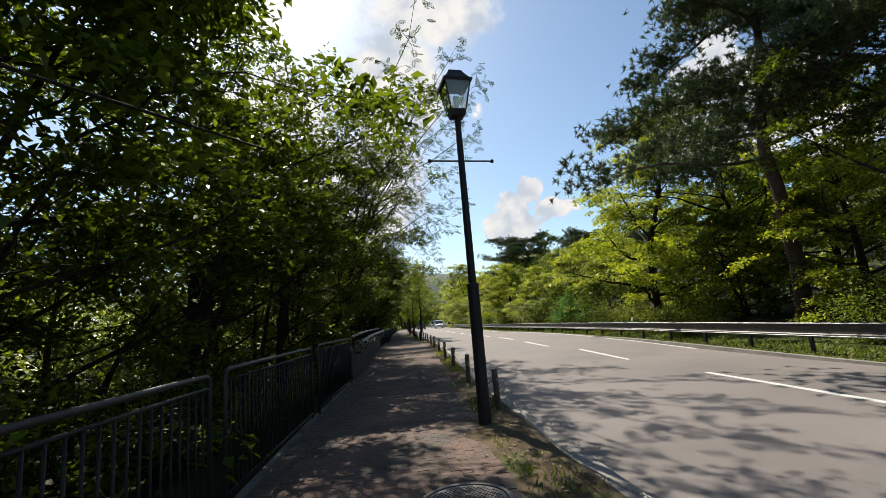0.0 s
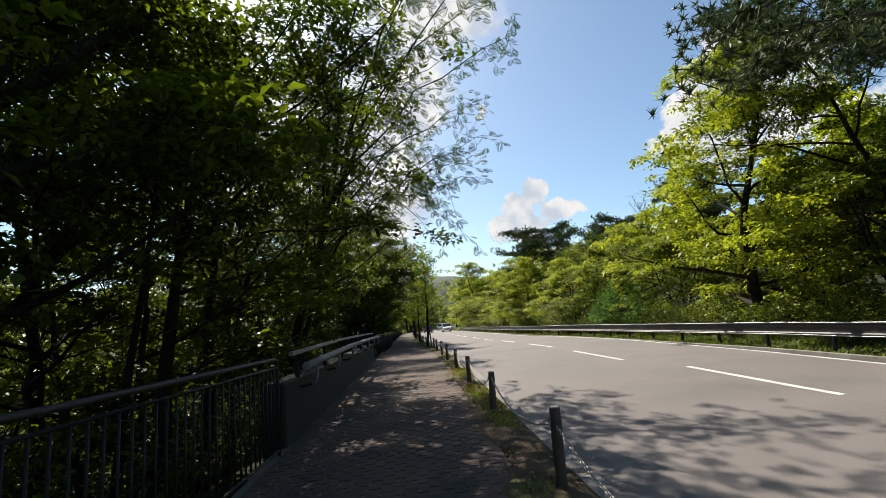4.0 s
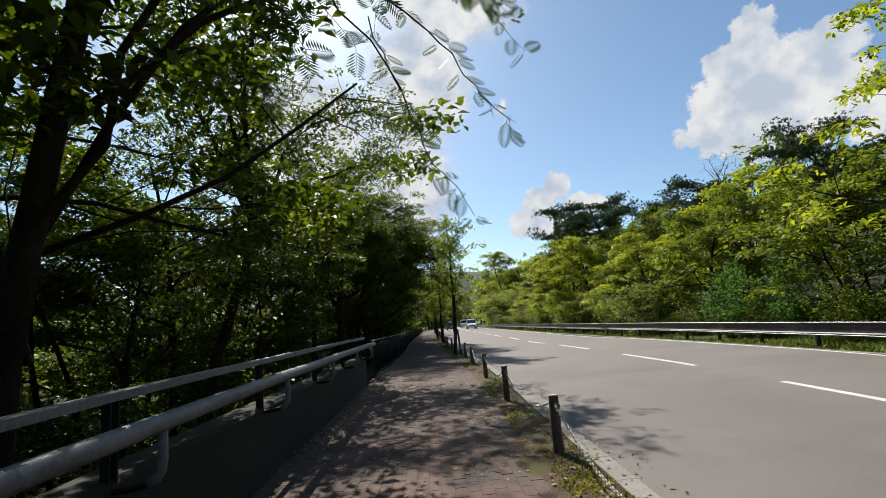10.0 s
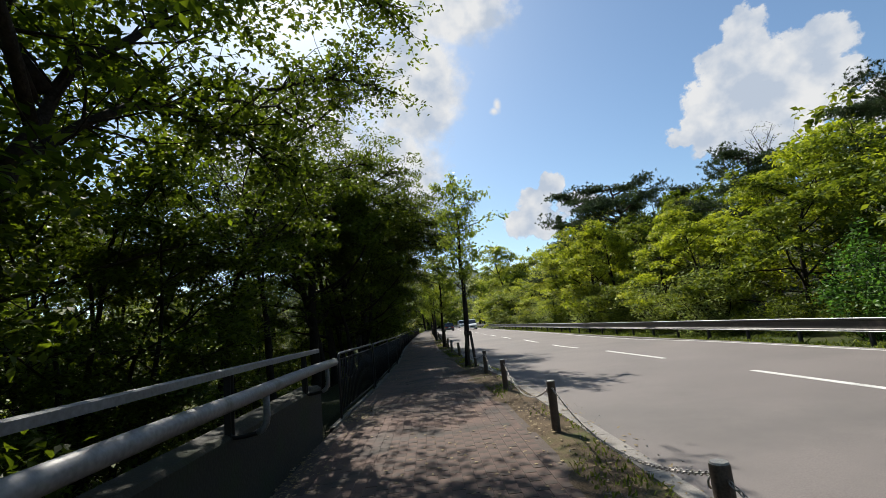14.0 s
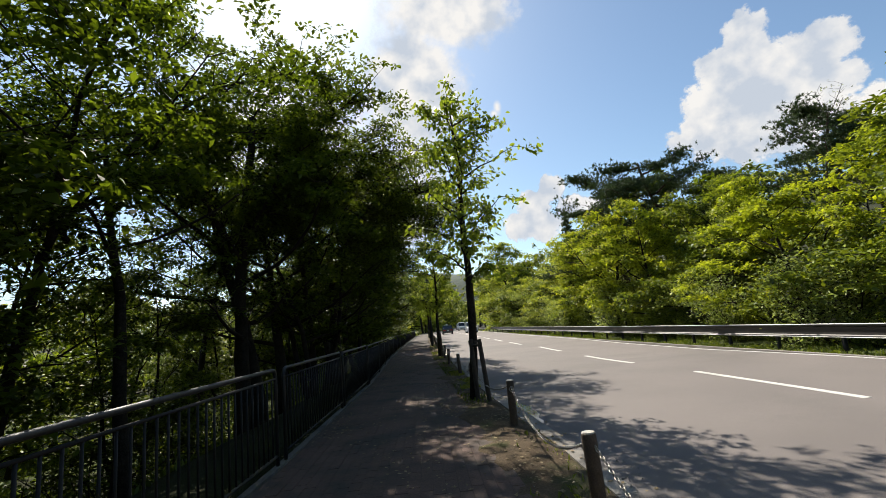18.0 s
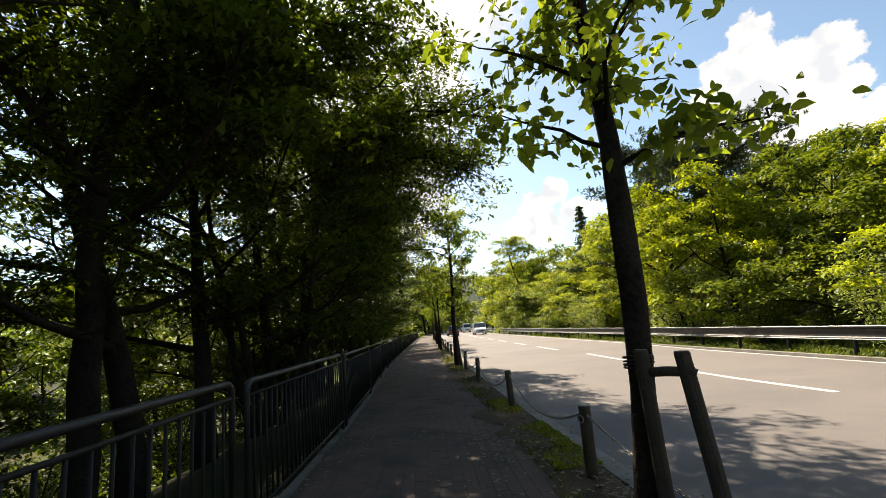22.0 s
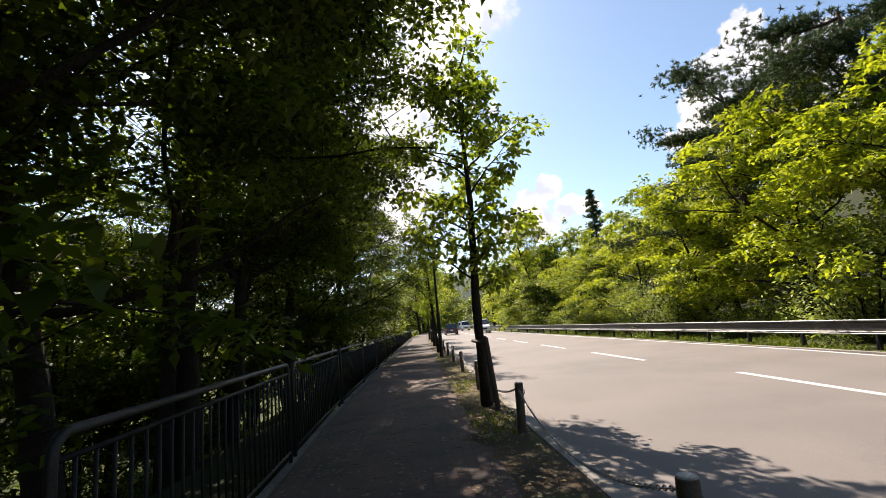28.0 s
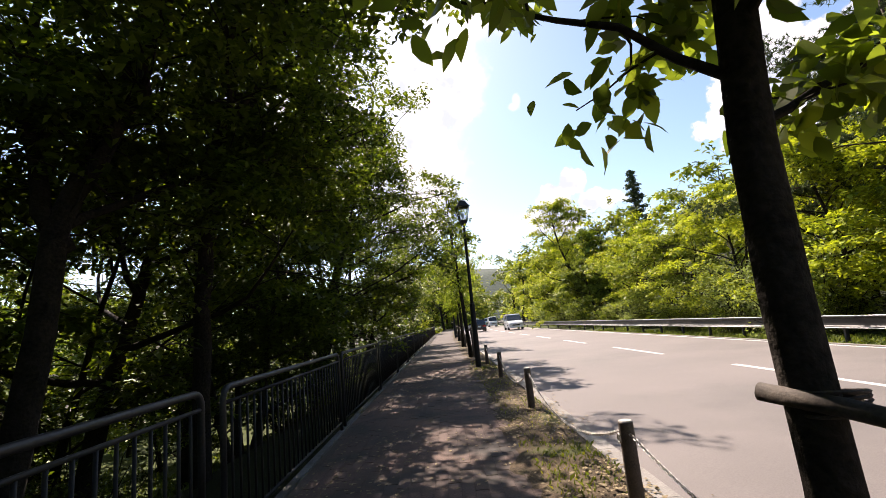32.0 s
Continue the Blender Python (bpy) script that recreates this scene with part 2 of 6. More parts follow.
LEAF_BUSH = foliage("pale_bush_leaves", (0.11, 0.14, 0.045), (0.34, 0.40, 0.14), (1.2, 1.25, 0.7), 0.42)
LEAF_BRIGHT = foliage("bright_bush_leaves", (0.035, 0.08, 0.018), (0.12, 0.23, 0.05), (1.2, 1.4, 0.7), 0.42)
LEAF_PINE = foliage("pine_needles", (0.03, 0.048, 0.02), (0.09, 0.12, 0.05), (1.0, 1.1, 0.8), 0.2, 0.55)
LEAF_DOGWOOD = foliage("dogwood_leaves", (0.07, 0.10, 0.02), (0.25, 0.30, 0.06), (1.4, 1.45, 0.5), 0.6, 0.4)
LEAF_SILK = foliage("silk_tree_leaflets", (0.02, 0.04, 0.01), (0.06, 0.10, 0.025), (1.2, 1.4, 0.6), 0.35)
WATER = surface("shallow_water", (0.02, 0.019, 0.016), (0.035, 0.033, 0.028), 0.05, scale=2, fine=12, bump=0.05, depth=0.002)
MOSS_GREEN = foliage("moss_and_clover", (0.13, 0.145, 0.016), (0.36, 0.36, 0.055), (1.2, 1.2, 0.5), 0.3)
GRASS_BLADE = foliage("grass_blades", (0.055, 0.085, 0.014), (0.18, 0.22, 0.04), (1.2, 1.2, 0.6), 0.35)


# ---------- mesh tools ----------
class Build:
    """Collects vertices and faces of one mesh."""

    def __init__(self):
        self.v, self.f, self.n = [], [], 0

    def add(self, verts, faces):
        verts = np.asarray(verts, float)
        self.v.append(verts)
        for f in faces:
            self.f.append([i + self.n for i in f])
        self.n += len(verts)
        return self

    def box(self, c, s, bevel=0.0, rz=0.0):
        """A box with its long edges chamfered, turned by rz."""
        hx, hy, hz = s[0] / 2, s[1] / 2, s[2] / 2
        k = min(bevel, hx * 0.9, hy * 0.9, hz * 0.9)
        ring = [(hx, hy)] if k <= 0 else [(hx, hy - k), (hx - k, hy)]
        if k <= 0:
            out = [(hx, -hy), (hx, hy), (-hx, hy), (-hx, -hy)]
        else:
            out = [(hx, -hy + k), (hx, hy - k), (hx - k, hy), (-hx + k, hy), (-hx, hy - k), (-hx, -hy + k), (-hx + k, -hy), (hx - k, -hy)]
        m = len(out)
        levels = [(-hz, 1.0), (hz, 1.0)] if k <= 0 else [(-hz, None), (-hz + k, 1.0), (hz - k, 1.0), (hz, None)]
        vs = []
        for z, full in levels:
            for x, y in out:
                sx, sy = (1, 1) if full else ((hx - k) / hx, (hy - k) / hy)
                vs.append((x * sx, y * sy, z))
        fs = [tuple(range(m - 1, -1, -1)), tuple(range((len(levels) - 1) * m, len(levels) * m))]
        for lv in range(len(levels) - 1):
            for i in range(m):
                j = (i + 1) % m
                fs.append((lv * m + i, lv * m + j, (lv + 1) * m + j, (lv + 1) * m + i))
        ca, sa = math.cos(rz), math.sin(rz)
        return self.add([(c[0] + x * ca - y * sa, c[1] + x * sa + y * ca, c[2] + z) for x, y, z in vs], fs)

    def tube(self, pts, radii, sides=8, cap=True, rough=0.0, rng=None):
        pts = np.asarray(pts, float)
        k = len(pts)
        radii = np.full(k, radii) if np.isscalar(radii) else np.asarray(radii, float)
        way = np.gradient(pts, axis=0)
        way /= np.linalg.norm(way, axis=1)[:, None] + 1e-9
        ref = np.array([0.0, 0, 1]) if abs(way[0][2]) < 0.9 else np.array([1.0, 0, 0])
        vs, ang = [], np.arange(sides) * 2 * math.pi / sides
        u = np.cross(way[0], ref)
        u /= np.linalg.norm(u)
        for i in range(k):
            u = u - way[i] * (u @ way[i])
            u /= np.linalg.norm(u) + 1e-9
            w = np.cross(way[i], u)
            r = radii[i] * (1 + (rough * rng.normal(size=sides) if rough else 0))
            r = np.broadcast_to(r, (sides,))
            vs.append(pts[i] + (np.cos(ang) * r)[:, None] * u + (np.sin(ang) * r)[:, None] * w)
        fs = [(a * sides + i, a * sides + (i + 1) % sides, (a + 1) * sides + (i + 1) % sides, (a + 1) * sides + i) for a in range(k - 1) for i in range(sides)]
        if cap:
            fs += [tuple(range(sides - 1, -1, -1)), tuple(range((k - 1) * sides, k * sides))]
        return self.add(np.concatenate(vs), fs)

    def loft(self, outlines, close=True, caps=True):
        m = len(outlines[0])
        fs = [(a * m + i, a * m + (i + 1) % m, (a + 1) * m + (i + 1) % m, (a + 1) * m + i) for a in range(len(outlines) - 1) for i in range(m if close else m - 1)]
        if caps:
            fs += [tuple(range(m - 1, -1, -1)), tuple(range((len(outlines) - 1) * m, len(outlines) * m))]
        return self.add(np.concatenate([np.asarray(o, float) for o in outlines]), fs)

    def mesh(self, name, smooth=False):
        me = bpy.data.meshes.new(name)
        me.from_pydata(np.concatenate(self.v).tolist(), [], self.f)
        if smooth:
            me.shade_smooth()
        return me


def put_mesh(name, me, material, parent=None, label="", m=None):
    if material and not me.materials:
        me.materials.append(material)
    ob = new(name, me)
    if parent is not None:
        ob.parent = parent
    if m is not None:
        ob.matrix_basis = m
    if label:
        tagged(ob, label)
    return ob


def part(name, b, material, parent=None, label="", smooth=False, m=None):
    return put_mesh(name, b.mesh(name, smooth), material, parent, label, m)


def thing(name, place, label, category, group="", rz=0.0):
    ob = new(name)
    ob.empty_display_size = 0.2
    ob.matrix_basis = pose(*place, 0, 0, rz)
    return tagged(ob, label, category, group)


def quads(name, verts, per=4):
    """A mesh out of an array of faces, per corners each."""
    n = len(verts) // per
    me = bpy.data.meshes.new(name)
    me.vertices.add(len(verts))
    me.vertices.foreach_set("co", np.ascontiguousarray(verts, np.float32).ravel())
    me.loops.add(len(verts))
    me.loops.foreach_set("vertex_index", np.arange(len(verts), dtype=np.int32))
    me.polygons.add(n)
    me.polygons.foreach_set("loop_start", np.arange(0, len(verts), per, dtype=np.int32))
    me.update(calc_edges=True)
    return me


def unit(v):
    return v / (np.linalg.norm(v, axis=-1, keepdims=True) + 1e-9)


def leaf_quads(rng, at, size, droop=0.3, flat=0.5, width=0.55):
    """One folded leaf at each place: base, side, tip, side."""
    n = len(at)
    way = unit(rng.normal(size=(n, 3)) * (1, 1, 0.5) - (0, 0, droop))
    up = unit(rng.normal(size=(n, 3)) * (1 - flat) + np.array([0, 0, flat]) * 1.6)
    side = unit(np.cross(way, up))
    nor = np.cross(side, way)
    s = (size * rng.uniform(0.65, 1.3, n))[:, None]
    base, tip = at, at + way * s
    mid = at + way * s * 0.45
    bend = nor * s * 0.10
    left, right = mid + side * s * width * 0.5 + bend, mid - side * s * width * 0.5 + bend
    return np.stack([base, right, tip - bend * 0.6, left], 1).reshape(-1, 3)


# ---------- lie of the land ----------
def level(y):
    """Height of the footpath and road along the walk."""
    return float(np.interp(y, [-20, 4, 8, 11, 14, 18, 25, 33, 40, 50, 80], [-0.24, -0.2, -0.17, -0.12, -0.05, 0.02, 0.05, 0.04, 0.0, -0.03, -0.04]))


def bend(y):
    """The road swings to the right far ahead."""
    return 0.00062 * max(y - 95, 0) ** 2 if y < 330 else 0.00062 * 235**2 + 0.29 * (y - 330)


def path_edge(y):
    return float(np.interp(y, [0, 9, 15, 24, 28, 33, 40, 48, 60], [0.9, 1.05, 1.14, 1.22, 1.22, 1.02, 0.87, 0.62, 0.6])) + bend(y)


def left_edge(y):
    return float(np.interp(y, [-20, 8, 10.5, 12.6, 27, 32, 39, 42, 46, 49, 55], [-1.66, -1.62, -1.5, -1.46, -1.44, -1.26, -1.22, -1.28, -1.42, -1.54, -1.6])) + bend(y)


def kerb_edge(y):
    return float(np.interp(y, [0, 10, 16, 26, 31, 35, 41, 47, 60], [1.9, 1.74, 1.8, 1.93, 1.88, 1.66, 1.5, 1.42, 1.45])) + bend(y)


def road_level(x, y):
    """The carriageway: a little lower than the path, with dips along it."""
    drop = float(np.interp(y, [0, 8, 13.5, 20, 26, 36, 41, 47, 52, 60], [0.05, 0.06, 0.12, 0.06, 0.0, 0.02, 0.08, 0.08, 0.03, 0.03]))
    return level(y) - 0.045 - drop * smooth_step(0, 2.2, x - kerb_edge(y))


def rail_lift(y):
    return float(np.interp(y, [6, 11, 16, 24, 31, 40, 55], [0.16, 0.10, 0.02, -0.015, 0.0, 0.02, 0.02]))


def smooth_step(a, b, x):
    t = min(max((x - a) / (b - a), 0), 1)
    return t * t * (3 - 2 * t)


def bumps(x, y, s):
    return noise.noise((x * s, y * s, 3.7))


def terrain(x, y):
    z = level(y)
    u = x - bend(y)
    if u < -1.62 and 12.4 < y < 27.4:
        z -= 1.6 + 0.9 * smooth_step(-3.5, -7, u)
    elif u < -1.62:
        z -= 0.12 + 2.1 * smooth_step(-1.7, -8.5, u) if u < -1.7 else 0.06
        z += 0.25 * bumps(x, y, 0.35) * smooth_step(-2, -6, u) + 14 * smooth_step(-45, -160, u)
    elif u > 9.35:
        z += -0.1 + 0.05 * bumps(x, y, 0.6) + 0.10 * max(u - 12, 0) + 26 * smooth_step(26, 150, u)
    else:
        z -= 0.4
    return z


def strip(name, left, right, lift, y0, y1, step, material, cross=1, ripple=0.0, thick=0.1, height=None):
    """A ribbon of ground along the road, with a thickness."""
    b, ys = Build(), np.arange(y0, y1 + step / 2, step)
    rows = []
    for y in ys:
        l, r = left(y), right(y)
        xs = np.linspace(l, r, cross + 1)
        rows += [(x, y, (height(x, y) if height else level(y) + lift) + (ripple * bumps(x, y, 2.2) + ripple * 0.6 * bumps(x, y, 7.0) if 0 < k < cross else 0)) for k, x in enumerate(xs)]
    m = cross + 1
    n = len(rows)
    faces = [(a * m + k, a * m + k + 1, (a + 1) * m + k + 1, (a + 1) * m + k) for a in range(len(ys) - 1) for k in range(cross)]
    low = []
    for a in range(len(ys)):
        for k in (0, cross):
            x, y, z = rows[a * m + k]
            low.append((x, y, z - thick))
    for a in range(len(ys) - 1):
        faces.append((a * m, (a + 1) * m, n + 2 * (a + 1), n + 2 * a))
        faces.append((a * m + cross, n + 2 * a + 1, n + 2 * a + 3, (a + 1) * m + cross))
    return part(name, b.add(rows + low, faces), material, smooth=ripple > 0)


# ground, one sheet to the horizon
gx = np.concatenate([[-900, -500, -300, -200, -140, -100, -75, -55, -42, -33, -26], np.arange(-21, -1.69, 0.8), [-1.7, -1.62, -1.55, 0.5, 2.0, 5, 9.3, 9.36], np.arange(10, 16, 0.75), [17, 19, 22, 26, 32, 40, 52, 70, 95, 130, 180, 260, 400, 600, 900]])
gy = np.concatenate([[-600, -300, -150, -80, -50, -30], np.arange(-20, 76, 1.6), np.arange(78, 150, 5), [158, 170, 185, 200, 225, 250, 290, 340, 420, 550, 800, 1200, 1800]])
gv = [(x + bend(y), y, terrain(x + bend(y), y)) for y in gy for x in gx]
gf = [(a * len(gx) + k, a * len(gx) + k + 1, (a + 1) * len(gx) + k + 1, (a + 1) * len(gx) + k) for a in range(len(gy) - 1) for k in range(len(gx) - 1)]
ground = part("ground", Build().add(gv, gf), GRASS_SOIL, smooth=True)
# wooded cells get the soil with shade in its colour, sunlit ones the park ground
ground.data.materials.append(SHADED_BANK)
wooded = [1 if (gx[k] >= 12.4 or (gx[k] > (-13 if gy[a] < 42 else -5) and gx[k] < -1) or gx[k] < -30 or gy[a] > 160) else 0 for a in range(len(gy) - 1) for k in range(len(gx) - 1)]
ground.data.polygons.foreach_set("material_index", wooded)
tagged(ground, "grassy park ground with bare earth patches", "ground", kind="structure")

Y0, Y1 = -14.0, 330.0
road = strip("road", kerb_edge, lambda y: 9.42 + bend(y), -0.045, Y0, Y1, 1.0, ASPHALT, 12, height=road_level)
tagged(road, "worn grey asphalt two-lane road", "road", kind="structure")
path_bed = strip("footpath", left_edge, path_edge, -0.0042, Y0, 150, 1.0, JOINT, 2)
tagged(path_bed, "sand-jointed bed under brown footpath pavers", "footpath", kind="structure")
soil_edge = lambda y: path_edge(y) - 0.16 + 0.26 * bumps(1, y, 0.9) + 0.14 * bumps(2, y, 3.1)
verge = strip("verge", soil_edge, lambda y: kerb_edge(y) - 0.2, 0.015, Y0, 150, 0.16, SOIL, 10, 0.026, 0.3, lambda x, y: level(y) - 0.008 + 0.024 * smooth_step(0, 0.3, x - soil_edge(y)))
tagged(verge, "strip of bare soil and moss beside the kerb", "verge", kind="structure")


def dash(name, x, y0, y1, w, label=""):
    b = Build()
    ys = np.linspace(y0, y1, max(2, int((y1 - y0) / 0.9) + 2))
    rows = []
    for y in ys:
        xa, z = x + bend(y), road_level(x + bend(y), y)
        rows.append([(xa - w / 2, y, z - 0.004), (xa - w / 2, y, z + 0.005), (xa + w / 2, y, z + 0.005), (xa + w / 2, y, z - 0.004)])
    b.loft(rows)
    return part(name, b, WHITE_LINE, road, label)


for k in range(-3, 38):
    start = {-1: 5.9, 0: 13.0, 1: 18.95, 2: 25.2, 3: 32.1, 4: 38.8, 5: 45.9}.get(k, 12.35 + 6.7 * k if k < 0 else 52.84 + 6.85 * (k - 6))
    dash("centre_line_dash", {0: 6.45, 1: 5.95, 2: 5.95, 3: 5.95, 4: 5.95, 5: 6.05}.get(k, 6.5 if k < 0 else 5.8), start, start + 3.75, 0.125)
dash("edge_line", 9.2, 14.0, 300, 0.09, "continuous white edge line")

# far side gutter edge stones
far_kerb = strip("road_edge_kerb", lambda y: 9.30 + bend(y), lambda y: 9.44 + bend(y), -0.05, Y0, 200, 2.0, KERB, 1, thick=0.2)
tagged(far_kerb, "low concrete edging beyond the far lane", "kerb", kind="structure")
for y0, y1 in ((Y0, 12.6), (27.6, 150)):
    left_edging = strip("path_edging", lambda y: left_edge(y) - 0.08, left_edge, 0.02, y0, y1, 1.0, CONCRETE, 1, thick=0.25)
    tagged(left_edging, "low weathered concrete edging under the railings", "edging", kind="structure")

# kerb of single stones
kerb = tagged(new("kerb"), "pale worn concrete kerb stones along the road", "kerb", kind="structure")
y = Y0
while y < 150:
    n = 0.6 if y < 70 else 3.0
    xa, xb = kerb_edge(y + 0.005), kerb_edge(y + n - 0.005)
    za, zb = level(y) + 0.022, level(y + n) + 0.022
    b = Build()
    w, c = 0.19, 0.018
    outs = []
    for yy, xx, zz in ((y + 0.004, xa, za), (y + n - 0.004, xb, zb)):
        outs.append([(xx, yy, zz - 0.2), (xx, yy, zz - c), (xx - c, yy, zz), (xx - w, yy, zz), (xx - w, yy, zz - 0.2)])
    part("kerb_stone", b.loft(outs), KERB, kerb)
    y += n


# ---------- railings, left side ----------
def railing_panel(y0, y1, height, group):
    """Panel of tube: rounded frame, bars, two feet."""
    mid = (y0 + y1) / 2
    ln = y1 - y0
    root = thing("railing_panel", (left_edge(mid) - 0.04, mid, level(mid)), "black steel railing panel with vertical bars", "railing", group, math.degrees(math.atan2(left_edge(y0) - left_edge(y1), ln)))
    r, h, cr = 0.022, height, 0.09
    pts = [(0, -ln / 2, -0.05), (0, -ln / 2, h - cr)]
    pts += [(0, -ln / 2 + cr - cr * math.cos(t), h - cr + cr * math.sin(t)) for t in (0.4, 0.8, 1.2, math.pi / 2)]
    pts += [(0, ln / 2 - cr + cr * math.sin(t), h - cr + cr * math.cos(t)) for t in (0, 0.4, 0.8, 1.2, math.pi / 2)]
    pts += [(0, ln / 2, -0.05)]
    part("top_frame", Build().tube(pts, r, 8), RAIL_TOP, root, "worn grey tube frame with rounded corners", True)
    part("bottom_rail", Build().tube([(0, -ln / 2, 0.12), (0, ln / 2, 0.12)], 0.016, 6), BLACK_STEEL, root, smooth=True)
    part("upper_rail", Build().tube([(0, -ln / 2, h - 0.10), (0, ln / 2, h - 0.10)], 0.013, 6), BLACK_STEEL, root, smooth=True)
    bar = Build().tube([(0, 0, 0.12), (0, 0, h - 0.10)], 0.0095, 6).mesh("bar", True)
    bars = int(ln / 0.125)
    for k in range(1, bars):
        put_mesh("bar", bar, BLACK_STEEL, root, m=pose(0, -ln / 2 + ln * k / bars, 0))
    return root


for k in range(-4, 2):
    railing_panel(4.45 + 4.15 * k, 4.45 + 4.15 * k + 3.8, 1.21 - 0.02 * max(k, 0), "railings before the culvert")
for k in range(-5, 16):
    railing_panel(46.38 + 3.63 * k, 46.38 + 3.63 * k + 3.38, 1.04, "railings beyond the culvert")

# the culvert's parapet: round pipe on bent posts, and a flat handrail behind
barrier = thing("pipe_barrier", (-1.22, 19.8, level(19.8)), "worn whitish steel pipe barrier on bent posts", "barrier")
pipe_pts = [(0, -6.95 + 14.0 * k / 14, 0.995 - (level(19.8) - level(12.85 + 14.0 * k / 14)) + 0.004 * math.sin(k * 2.1)) for k in range(15)]
part("pipe", Build().tube(pipe_pts, 0.051, 14), PIPE_PAINT, barrier, smooth=True)
for end in (0, -1):
    p = np.array(pipe_pts[end])
    part("end_cap", Build().tube([p - (0, 0.012, 0), p + (0, 0.012, 0)], 0.054, 14), PIPE_PAINT, barrier)
post = Build().tube([(0.0, 0, 0.97), (0.004, 0, 0.80), (-0.004, 0, 0.74), (-0.03, 0, 0.70), (-0.07, 0, 0.68)], 0.026, 10).mesh("post", True)
for k in range(7):
    put_mesh("post", post, PIPE_PAINT, barrier, m=pose(0, -6.3 + 2.15 * k, level(13.5 + 2.15 * k) - level(19.8)))
    part("bracket", Build().tube([(-0.06, 0, 0.682), (-0.16, 0, 0.665), (-0.27, 0, 0.66)], 0.021, 8), BLACK_STEEL, barrier, "dark bracket to the handrail post", m=pose(0, -6.3 + 2.15 * k, level(13.5 + 2.15 * k) - level(19.8)))
handrail = thing("handrail", (-1.5, 19.8, level(19.8)), "flat grey steel handrail on dark posts", "handrail")
rail_line = [(13.15 + 13.95 * k / 12, 1.15 + level(13.15 + 13.95 * k / 12) - level(19.8)) for k in range(13)]
part("rail", Build().loft([[(-0.03, y - 19.8, z - 0.024), (0.03, y - 19.8, z - 0.024), (0.03, y - 19.8, z + 0.022), (0.022, y - 19.8, z + 0.03), (-0.022, y - 19.8, z + 0.03), (-0.03, y - 19.8, z + 0.022)] for y, z in rail_line]), PIPE_PAINT, handrail)
hp = Build().box((0, -0.032, 0.2), (0.05, 0.012, 1.86), 0.002).box((0, 0.032, 0.2), (0.05, 0.012, 1.86), 0.002).mesh("post")
for k in range(7):
    put_mesh("post", hp, BLACK_STEEL, handrail, m=pose(0, -6.3 + 2.15 * k, level(13.5 + 2.15 * k) - level(19.8)))
# the wall's near-black colour stands in for the shadow on it
wall = part("parapet_wall", Build().box((-1.62, 19.9, -0.48), (0.3, 14.4, 2.44), 0.03), SHADED_WALL)
tagged(wall, "weathered concrete culvert parapet, shade put into its colour", "parapet", kind="structure")
# ---------- guard rail, right side ----------
RAIL_X = 9.95
profile = [(-0.03, 0.0), (-0.046, 0.018), (-0.042, 0.05), (-0.016, 0.072), (-0.01, 0.12), (-0.01, 0.2), (-0.016, 0.246), (-0.05, 0.268), (-0.054, 0.295), (-0.03, 0.318)]
guard = tagged(new("guard_rail"), "grey steel corrugated guard rail on posts", "guard rail")
y = Y0
while y < 240:
    n = 4.0
    outs = []
    for yy in (y, y + n + 0.03):
        x, z = RAIL_X + bend(yy) - 0.05, level(yy) + 0.235 + rail_lift(yy)
        ring = [(x + px, yy, z + pz) for px, pz in profile] + [(x + px + 0.008, yy, z + pz) for px, pz in reversed(profile)]
        outs.append(ring)
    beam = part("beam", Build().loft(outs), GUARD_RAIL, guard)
    # thin pale tubes along both lips paint the sunlit lines on the beam
    for px, pz, r in ((-0.046, 0.312, 0.016), (-0.044, 0.012, 0.011)):
        part("rolled_edge", Build().tube([(RAIL_X + bend(yy) - 0.05 + px, yy, level(yy) + 0.235 + rail_lift(yy) + pz) for yy in (y, y + n / 2, y + n)], r, 8, False), EDGE_HIGHLIGHT, beam, "rolled edge coloured pale for its sunlit highlight", True)
    y += n
gp = Build().tube([(0, 0, -0.8), (0, 0, 0.56)], 0.055, 10).mesh("post", True)
y = Y0 + 0.6
while y < 180:
    put_mesh("post", gp, BLACK_STEEL, guard, m=pose(RAIL_X + 0.05 + bend(y), y, level(y) - 0.04 + rail_lift(y)))
    y += 2.0 if y < 80 else 4.0


# ---------- bollards and chains ----------
BOLLARDS = [(1.45, -1.6), (1.45, 1.9), (1.42, 7.5), (1.36, 10.52), (1.37, 13.7), (1.41, 16.82), (1.43, 19.85), (1.42, 22.87), (1.44, 26.0), (1.44, 29.4), (1.45, 32.4), (1.28, 35.98), (1.26, 39.43), (1.12, 42.95), (1.1, 46.35), (1.06, 50.06), (1.05, 53.7), (1.05, 57.4)]
BOLLARDS += [(1.05 + bend(y), y) for y in np.arange(60.9, 120, 3.5)]
b = Build().tube([(0, 0, -0.15), (0, 0, 0.02), (0.002, 0, 0.3), (0, 0, 0.565), (0, 0, 0.578)], [0.052, 0.052, 0.05, 0.049, 0.044], 14)
bollard_shaft = b.mesh("shaft", True)
bollard_top = Build().tube([(0, 0, 0.575), (0, 0, 0.583)], [0.046, 0.040], 14).mesh("top")
bollard_eye = Build().tube([(0.03 * math.cos(t), 0, 0.03 * math.sin(t)) for t in np.linspace(0, 2 * math.pi, 10)], 0.006, 5, False).mesh("chain_eye", True)
rng = np.random.default_rng(5)
